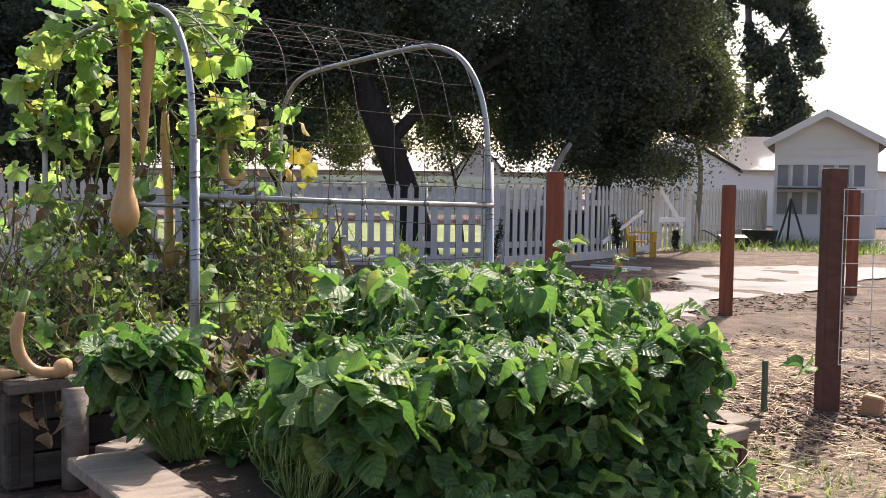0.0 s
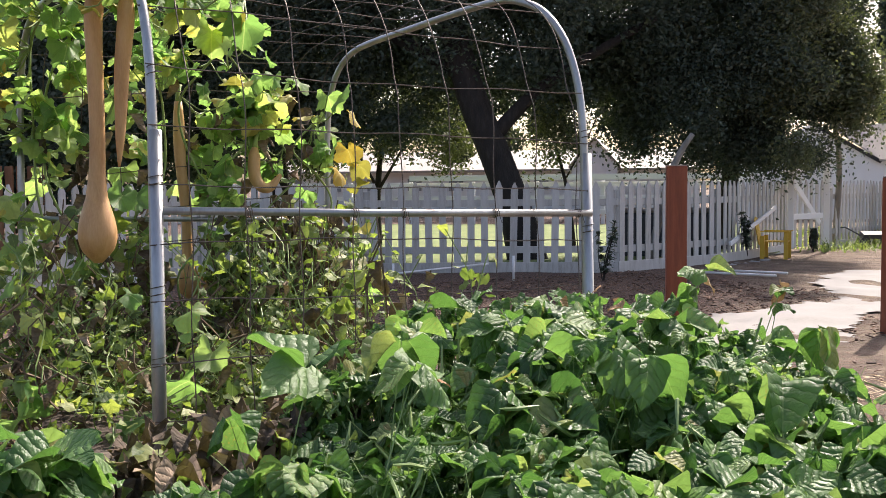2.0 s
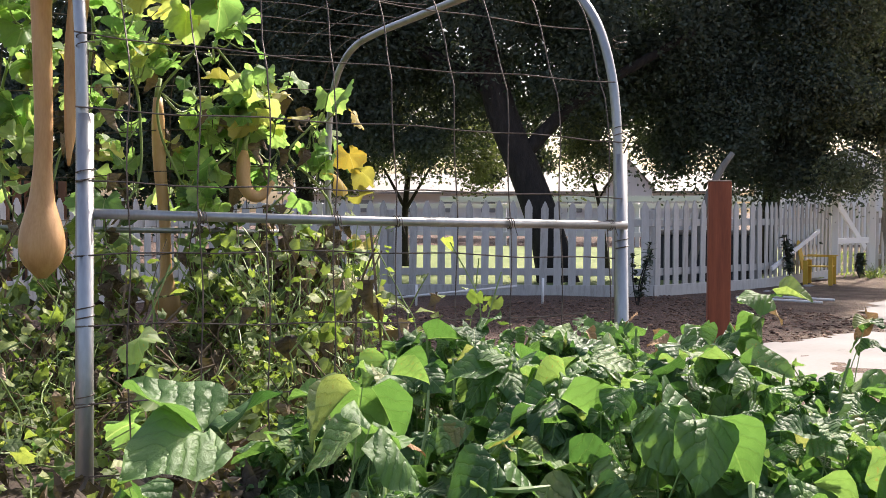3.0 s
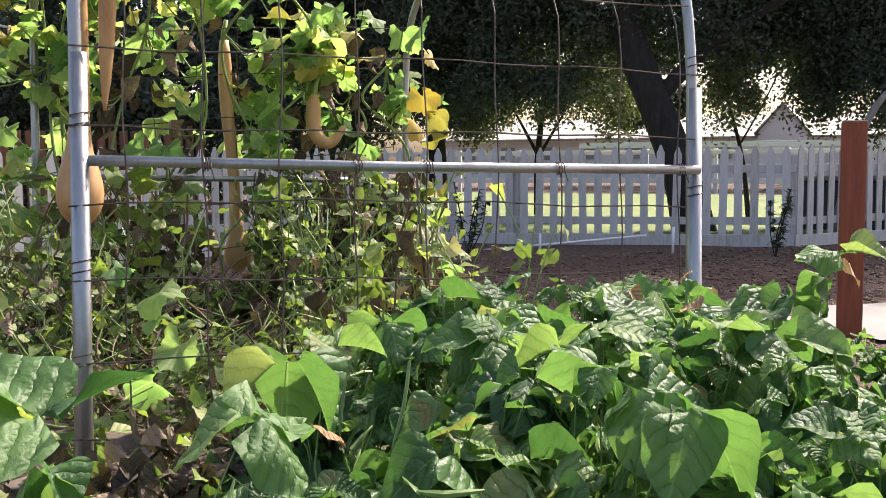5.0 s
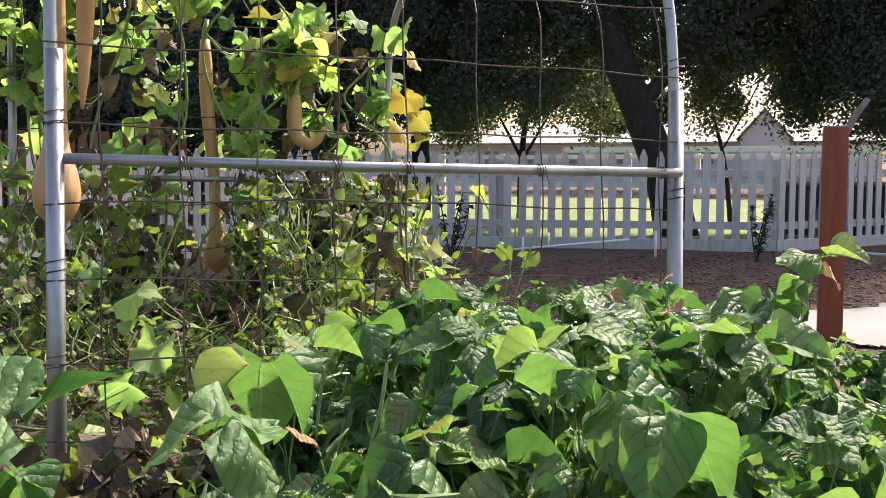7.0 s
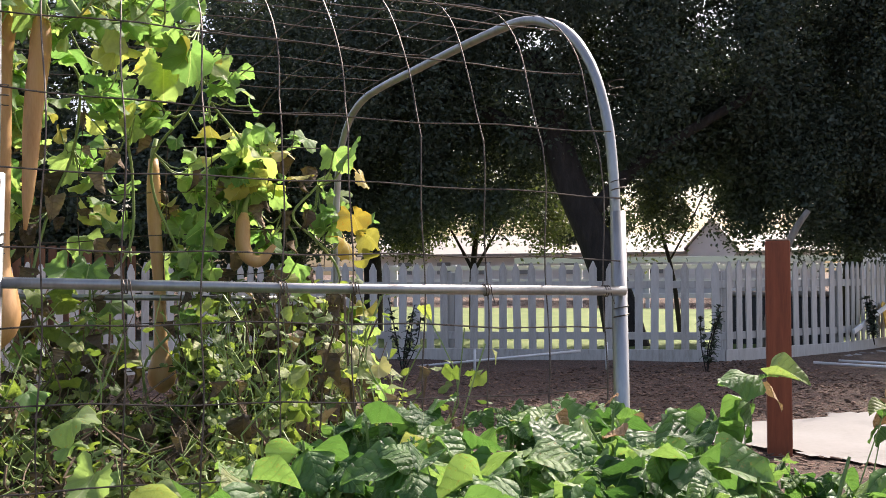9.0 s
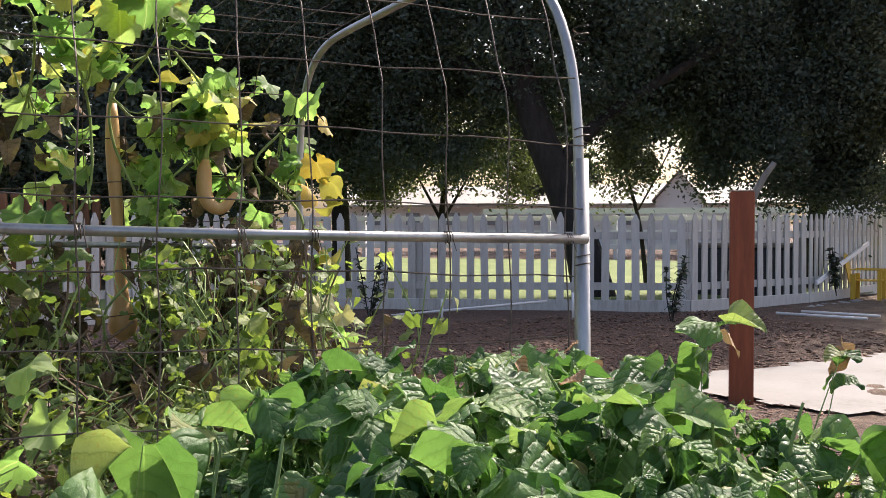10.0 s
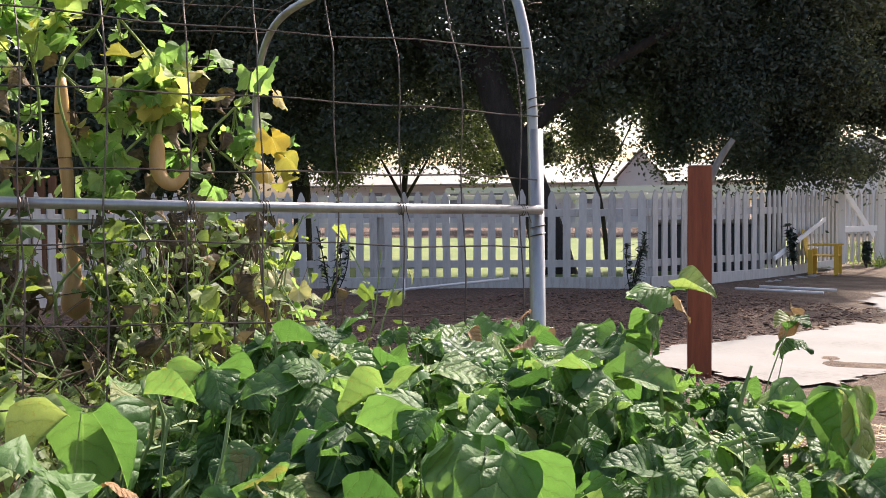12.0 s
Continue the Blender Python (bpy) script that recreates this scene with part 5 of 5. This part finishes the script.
places = []
for k in range(150):
    w, sv = rnd.uniform(0.66, 0.88), rnd.uniform(0.0, 0.9)
    p = arch(w, sv) + Vector((rnd.gauss(0, 0.06), rnd.gauss(0, 0.06), rnd.gauss(-0.05, 0.05)))
    if p.z < 1.62 and not hides_fruit(p):
        places.append((rnd.randrange(3), turned(p, rnd.uniform(0, 6.28), rnd.uniform(-1.6, -1.1), rnd.uniform(-0.6, 0.6), rnd.uniform(0.04, 0.085))))
tagged(new("hanging_dead_leaves", joined("hanging_dead_leaves", CURLED, places, DRY)), "withered brown leaves hanging in the squash vines", "dead leaves", kind="stuff")

# dried tendrils hanging over the planter rim
tendril = thing("dried_tendrils", "dried brown tendrils with withered leaves hanging over the planter rim", "dead vine", (-0.56, 0.0, 0.38))
bm = bmesh.new()
hung = []
for x, low in ((-0.60, 0.28), (-0.55, 0.20), (-0.51, 0.25)):
    tube(curve([(x + 0.02, 0.05, 0.385), (x, -0.035, 0.38), (x - 0.004, -0.045, 0.31), (x + 0.01, -0.04, low)], 10), 0.0018, 4, bm, False)
    hung.append((rnd.randrange(3), turned((x + 0.01, -0.04, low), rnd.uniform(0, 6.28), -1.5, 0.2, 0.06)))
    hung.append((rnd.randrange(3), turned((x, -0.042, low + 0.05), rnd.uniform(0, 6.28), -1.4, 0.2, 0.04)))
part("stem", bm, DRYSTEM, tendril)
part("withered_leaf", joined("withered_leaf", CURLED, hung, TAN), None, tendril)

# ---- gourds ----
def gourd(label, points, radii, hanging=True):
    ob = thing("gourd", label, "gourd", points[0], "tan squash fruits")
    pts = curve([Vector(p) for p in points], 28)
    rr = [float(np.interp(i / 27, np.linspace(0, 1, len(radii)), radii)) for i in range(28)]
    part("fruit", tube(pts, rr, 14), GOURD, ob, smooth=True)
    d = (pts[0] - pts[1]).normalized()
    part("stalk", tube([pts[0] - d * 0.01, pts[0] + d * 0.03, pts[0] + d * 0.05 + Vector((0.01, 0, 0.02))], [0.014, 0.009, 0.008], 6), STEM, ob, "green stalk", True)
    return ob


gourd("long hanging tan squash with a straight neck and round end", [(0.015, 0.77, 1.715), (-0.008, 0.775, 1.60), (-0.010, 0.77, 1.45), (-0.010, 0.758, 1.207), (-0.018, 0.751, 1.018), (-0.020, 0.743, 0.90), (-0.021, 0.74, 0.81)], [0.020, 0.030, 0.030, 0.029, 0.027, 0.026, 0.025, 0.024, 0.024, 0.026, 0.034, 0.050, 0.060, 0.060, 0.046, 0.012])
gourd("slender hanging tan squash with a pointed end", [(0.085, 0.737, 1.665), (0.081, 0.732, 1.565), (0.066, 0.733, 1.423), (0.057, 0.728, 1.257), (0.048, 0.724, 1.114)], [0.018, 0.027, 0.027, 0.025, 0.023, 0.019, 0.014, 0.004])
gourd("long thin hanging tan squash with a bulb end", [(0.462, 1.573, 1.40), (0.466, 1.577, 1.183), (0.484, 1.576, 0.95), (0.488, 1.579, 0.776), (0.492, 1.581, 0.669), (0.494, 1.582, 0.593)], [0.016, 0.023, 0.024, 0.023, 0.022, 0.021, 0.020, 0.020, 0.021, 0.024, 0.034, 0.046, 0.049, 0.042, 0.012])
gourd("small hooked tan squash hanging in the leaves", [(0.767, 1.525, 1.216), (0.761, 1.52, 1.166), (0.761, 1.515, 1.096), (0.786, 1.505, 1.052), (0.822, 1.495, 1.05), (0.865, 1.485, 1.102)], [0.012, 0.025, 0.027, 0.026, 0.024, 0.022, 0.018, 0.008])
gourd("curved tan squash resting on the planter rim", [(-0.606, 0.02, 0.600), (-0.622, 0.025, 0.525), (-0.610, 0.02, 0.455), (-0.573, 0.0, 0.405), (-0.512, -0.01, 0.392), (-0.478, 0.0, 0.404), (-0.452, 0.0, 0.404)], [0.014, 0.020, 0.020, 0.020, 0.019, 0.018, 0.020, 0.031, 0.033, 0.022])
gourd("tan squash lying on the planter rim", [(-0.76, 0.10, 0.394), (-0.70, 0.06, 0.394), (-0.61, 0.03, 0.390)], [0.010, 0.022, 0.022, 0.021, 0.018, 0.008])
settle(place=None)

# ---- small things ----
def chair(at, turn):
    ob = thing("garden_chair", "yellow painted wooden garden chair on the dirt", "chair", at)
    m = Matrix.Translation(at) @ Matrix.Rotation(turn, 4, 'Z') @ Matrix.Scale(0.69, 4)
    for k in range(5):
        part("back_slat", box(((k - 2) * 0.085, 0.24, 0.62), (0.075, 0.018, 0.62 - 0.04 * abs(k - 2)), m @ Matrix.Rotation(-0.18, 4, 'X'), 0.004), YPAINT, ob)
    for k in range(5):
        part("seat_slat", box((0, -0.22 + 0.095 * k, 0.36), (0.48, 0.085, 0.02), m, 0.004), YPAINT, ob)
    for x in (-0.25, 0.25):
        part("front_leg", box((x, -0.25, 0.28), (0.03, 0.08, 0.56), m, 0.004), YPAINT, ob)
        part("back_leg", box((x, 0.22, 0.24), (0.03, 0.09, 0.48), m, 0.004), YPAINT, ob)
        part("armrest", box((x * 1.1, -0.03, 0.57), (0.10, 0.58, 0.02), m, 0.004), YPAINT, ob)
    return ob


chair((2.86, 12.9, 0.14), 1.35)
for k, (a, b) in enumerate((((-2.3, 8.7, 0.13), (-0.6, 9.2, 0.30)), ((-1.9, 8.2, 0.10), (0.8, 8.7, 0.10)), ((-0.2, 8.9, 0.10), (1.6, 9.2, 0.10)), ((0.9, 7.9, 0.08), (2.0, 8.6, 0.1)), ((-1.4, 7.6, 0.10), (1.2, 8.1, 0.12)), ((1.75, 9.6, 0.2), (2.6, 9.2, 0.2)), ((2.0, 9.9, 0.2), (2.75, 9.55, 0.2)), ((-0.25, 8.85, 0.12), (-0.25, 8.86, 0.42)), ((-1.5, 8.3, 0.12), (-1.5, 8.31, 0.36)))):
    single("pvc_pipe", tube([a, b], 0.014, 8), PVC, "thin white plastic pipe lying by the fence", "pipe", "pipes by the fence", smooth=True)


rnd = random.Random(41)
for k in range(12):
    x, y = 2.15 + 0.055 * k + rnd.uniform(-0.05, 0.05), 11.45 + 0.10 * k + rnd.uniform(-0.1, 0.1)
    bm = bmesh.new()
    bmesh.ops.create_icosphere(bm, subdivisions=2, radius=0.13)
    for v in bm.verts:
        v.co *= 1 + 0.35 * noise.noise(v.co * 9 + Vector((k * 3.1, 0, 0)))
    bmesh.ops.transform(bm, matrix=pose(x, y, land(x, y) + 0.05, 0, 0, rnd.uniform(0, 360)) @ Matrix.Diagonal((rnd.uniform(0.7, 1.2), rnd.uniform(0.6, 1.0), rnd.uniform(0.6, 0.95), 1)), verts=bm.verts)
    single("rock", bm, ROCK, "rough grey rock heaped beside the picket fence", "rock", "rocks by the fence", smooth=True)


def shrub(at, h, label, n, seed):
    r2 = random.Random(seed)
    ob = thing("young_shrub", label, "shrub", at, "young shrubs by the fence")
    bm = bmesh.new()
    places = []
    for s in range(4):
        tip = Vector(at) + Vector((r2.gauss(0, 0.12) * h, r2.gauss(0, 0.12) * h, h * r2.uniform(0.7, 1.0)))
        tube(curve([Vector(at), Vector(at).lerp(tip, 0.5) + Vector((r2.gauss(0, 0.03), 0, 0)), tip], 8), 0.006, 5, bm, False)
        for k in range(n // 4):
            q = Vector(at).lerp(tip, r2.uniform(0.2, 1.0))
            places.append((r2.randrange(3), turned(q, r2.uniform(0, 6.28), r2.uniform(-0.4, 0.9), 0, r2.uniform(0.05, 0.09))))
    part("stem", bm, BARK, ob)
    part("foliage", joined("foliage", SMALL, places, TREE), None, ob)
    return ob


shrub((0.75, 8.9, 0.10), 0.75, "young dark green shrub planted by the fence", 130, 1)
shrub((-2.3, 8.3, 0.08), 0.85, "young dark green shrub planted by the fence", 130, 2)
shrub((2.45, 12.2, 0.22), 0.6, "small dark conifer beside the yellow chair", 220, 3)
shrub((3.35, 12.6, 0.25), 0.4, "small dark bush on the dirt", 160, 4)

settle(0.14)
single("cable_pole", tube([(-6.5, 3.2, 0), (-6.5, 3.2, 3.0)], 0.06, 12), OLDWOOD, "weathered round timber pole holding a cable", "pole", smooth=True)
single("power_cable", tube(curve([(-6.5, 3.2, 2.87), (-2.5, 2.2, 1.98), (-0.16, 1.52, 1.40)], 14), 0.004, 5), WIRELIT, "thin pale cable strung from a pole to the trellis", "cable")
single("metal_stake", boxed(box((0, 0, 0.12), (0.022, 0.010, 0.26), pose(2.54, -0.57, 0)), (0, 0.010, 0.12), (0.008, 0.018, 0.26), pose(2.54, -0.57, 0)), GREENPAINT, "short green painted steel stake in the ground", "stake")
hose_pts = [(2.2, -0.05, 0.01), (2.45, -0.27, 0.008), (2.6, -0.52, 0.01), (2.72, -0.80, 0.01), (2.95, -1.05, 0.008), (3.5, -1.35, 0.008), (4.3, -1.3, 0.008)]
single("drip_hose", tube(curve(hose_pts, 40), 0.008, 8), BLACKHOSE, "black drip hose lying on the straw", "hose", smooth=True)
single("cut_log", box((0, 0, 0), (0.06, 0.09, 0.10), pose(2.92, -0.88, 0.05, 8, 0, 20), 0.008), CUTWOOD, "short cut piece of pale timber on the ground", "wood block")
settle(place=None)
crate = thing("storage_box", "dark plastic storage box with a pale lid behind the fence", "storage box", (1.3, 12.8, land(1.3, 12.8)))
part("body", box((1.28, 12.95, land(1.3, 12.9) + 0.34), (1.35, 0.7, 0.66), None, 0.03), DARKCAR, crate)
part("lid", box((1.28, 12.95, land(1.3, 12.9) + 0.70), (1.40, 0.75, 0.06), None, 0.02), RIMWOOD, crate)
settle()
cart = thing("garden_cart", "low dark garden cart on the weedy dirt", "cart", (4.66, 15.86, 0.28))
part("tray", slab([(4.45, 15.7, 0.42), (4.95, 15.8, 0.42), (4.95, 16.2, 0.46), (4.45, 16.1, 0.46)], (0.03, 0, 0.08)), DARKCAR, cart)
for x, y in ((4.5, 15.72), (4.9, 15.8), (4.5, 16.1), (4.9, 16.18)):
    part("wheel", tube([(x, y - 0.03, 0.37), (x, y + 0.03, 0.37)], 0.09, 12), DARKCAR, cart)
part("handle", tube([(4.45, 15.9, 0.48), (4.2, 15.85, 0.62), (4.05, 15.82, 0.60)], 0.012, 6), DARKCAR, cart)
settle(0.28)
tripod = thing("tripod_stand", "dark thin three-legged stand by the garden house", "stand", (6.10, 17.60, 0))
for dx, dy in ((-0.28, -0.1), (0.28, -0.1), (0.0, 0.28)):
    part("leg", tube([(6.10 + dx, 17.60 + dy, land(8, 22)), (6.10, 17.60, 0.95)], 0.022, 6), DARKCAR, tripod)
tub = thing("dark_tub", "dark round tub beside the garden house", "tub", (5.45, 17.30, land(7, 22)))
part("bowl", tube([(5.45, 17.30, land(7, 22) + 0.0), (5.45, 17.30, land(7, 22) + 0.32)], [0.28, 0.36], 16), DARKCAR, tub)

# weeds on the open dirt near the gate and the house
rnd = random.Random(33)
GRASS = [blade(lambda v: 0.055 * (1 - v) + 0.002, 3, 0.1, 0.45, 0.02, 95 + k, 1) for k in range(3)]
places = []
for k in range(150):
    x, y = (rnd.uniform(3.4, 8.2), rnd.uniform(14.6, 22.5))
    for _ in range(28):
        q = (x + rnd.gauss(0, 0.16), y + rnd.gauss(0, 0.16))
        places.append((rnd.randrange(3), turned((*q, land(*q)), rnd.uniform(0, 6.28), rnd.uniform(0.6, 1.5), 0, rnd.uniform(0.08, 0.26))))
tagged(new("weeds", joined("weeds", GRASS, places, WEED)), "scattered tufts of green weeds on the dirt", "weeds", kind="stuff")
settle()

# litter on the ground
rnd = random.Random(21)
CHIPT = [(np.array([(-.5, -.2, 0), (.5, -.16, 0), (.42, .2, 0.02), (-.45, .17, 0.02), (-.5, -.2, .12), (.5, -.16, .12), (.42, .2, .14), (-.45, .17, .14)]), [(4, 5, 6, 7), (0, 1, 5, 4), (1, 2, 6, 5), (2, 3, 7, 6), (3, 0, 4, 7)], np.zeros((8, 2)))]
places = []
for k in range(9000):
    x, y = rnd.uniform(0.2, 7.5), rnd.uniform(1.9, 7.2)
    if on_path(x, y):
        continue
    places.append((0, turned((x, y, land(x, y) + 0.012), rnd.uniform(0, 6.28), rnd.uniform(-0.3, 0.3), rnd.uniform(-0.3, 0.3), 0.015 + 0.05 * rnd.random() ** 2)))
tagged(new("bark_mulch", joined("bark_mulch", CHIPT, places, CHIP)), "loose brown bark chips covering the ground", "mulch", kind="stuff")
STRAWT = [(np.array([(-.5, -.012, 0), (.5, -.012, 0), (.5, .012, 0.01), (-.5, .012, 0.01), (0, 0, .03)]), [(0, 1, 4), (1, 2, 4), (2, 3, 4), (3, 0, 4)], np.zeros((5, 2)))]
places = []
for k in range(9000):
    x, y = rnd.uniform(1.45, 4.6), rnd.uniform(-2.6, 1.0)
    if noise.noise((x * 1.6, y * 1.6, 8.0)) < -0.15:
        continue
    places.append((0, turned((x, y, land(x, y) + 0.02), rnd.uniform(0, 6.28), rnd.uniform(-0.25, 0.25), rnd.uniform(-0.3, 0.3), 0.03 + 0.11 * rnd.random() ** 2)))
tagged(new("straw_litter", joined("straw_litter", STRAWT, places, STRAW)), "scattered pale straw on the ground", "straw", kind="stuff")

places = []
for k in range(3400):
    x, y = rnd.uniform(1.45, 6.5), rnd.uniform(-2.6, 1.4)
    places.append((0, turned((x, y, land(x, y) + 0.008), rnd.uniform(0, 6.28), rnd.uniform(-0.3, 0.3), rnd.uniform(-0.3, 0.3), 0.010 + 0.05 * rnd.random() ** 3)))
for k in range(2600):
    x, y = 2.8 + rnd.gauss(0, 0.5), -0.72 + rnd.gauss(0, 0.28)
    if x > 1.5:
        places.append((0, turned((x, y, land(x, y) + 0.012), rnd.uniform(0, 6.28), rnd.uniform(-0.5, 0.5), rnd.uniform(-0.5, 0.5), 0.015 + 0.04 * rnd.random() ** 2)))
tagged(new("dirt_crumbs", joined("dirt_crumbs", CHIPT, places, CHIP)), "small brown bark crumbs and clods on the dirt", "litter", kind="stuff")
places = []
for k in range(320):
    x, y = 1.55 + abs(rnd.gauss(0, 0.3)), -1.35 + rnd.gauss(0, 0.3)
    places.append((rnd.randrange(3), turned((x, y, land(x, y)), rnd.uniform(0, 6.28), rnd.uniform(0.3, 1.3), 0, rnd.uniform(0.03, 0.09))))
tagged(new("short_grass", joined("short_grass", GRASS, places, WEED)), "short green grass beside the raised bed", "grass", kind="stuff")
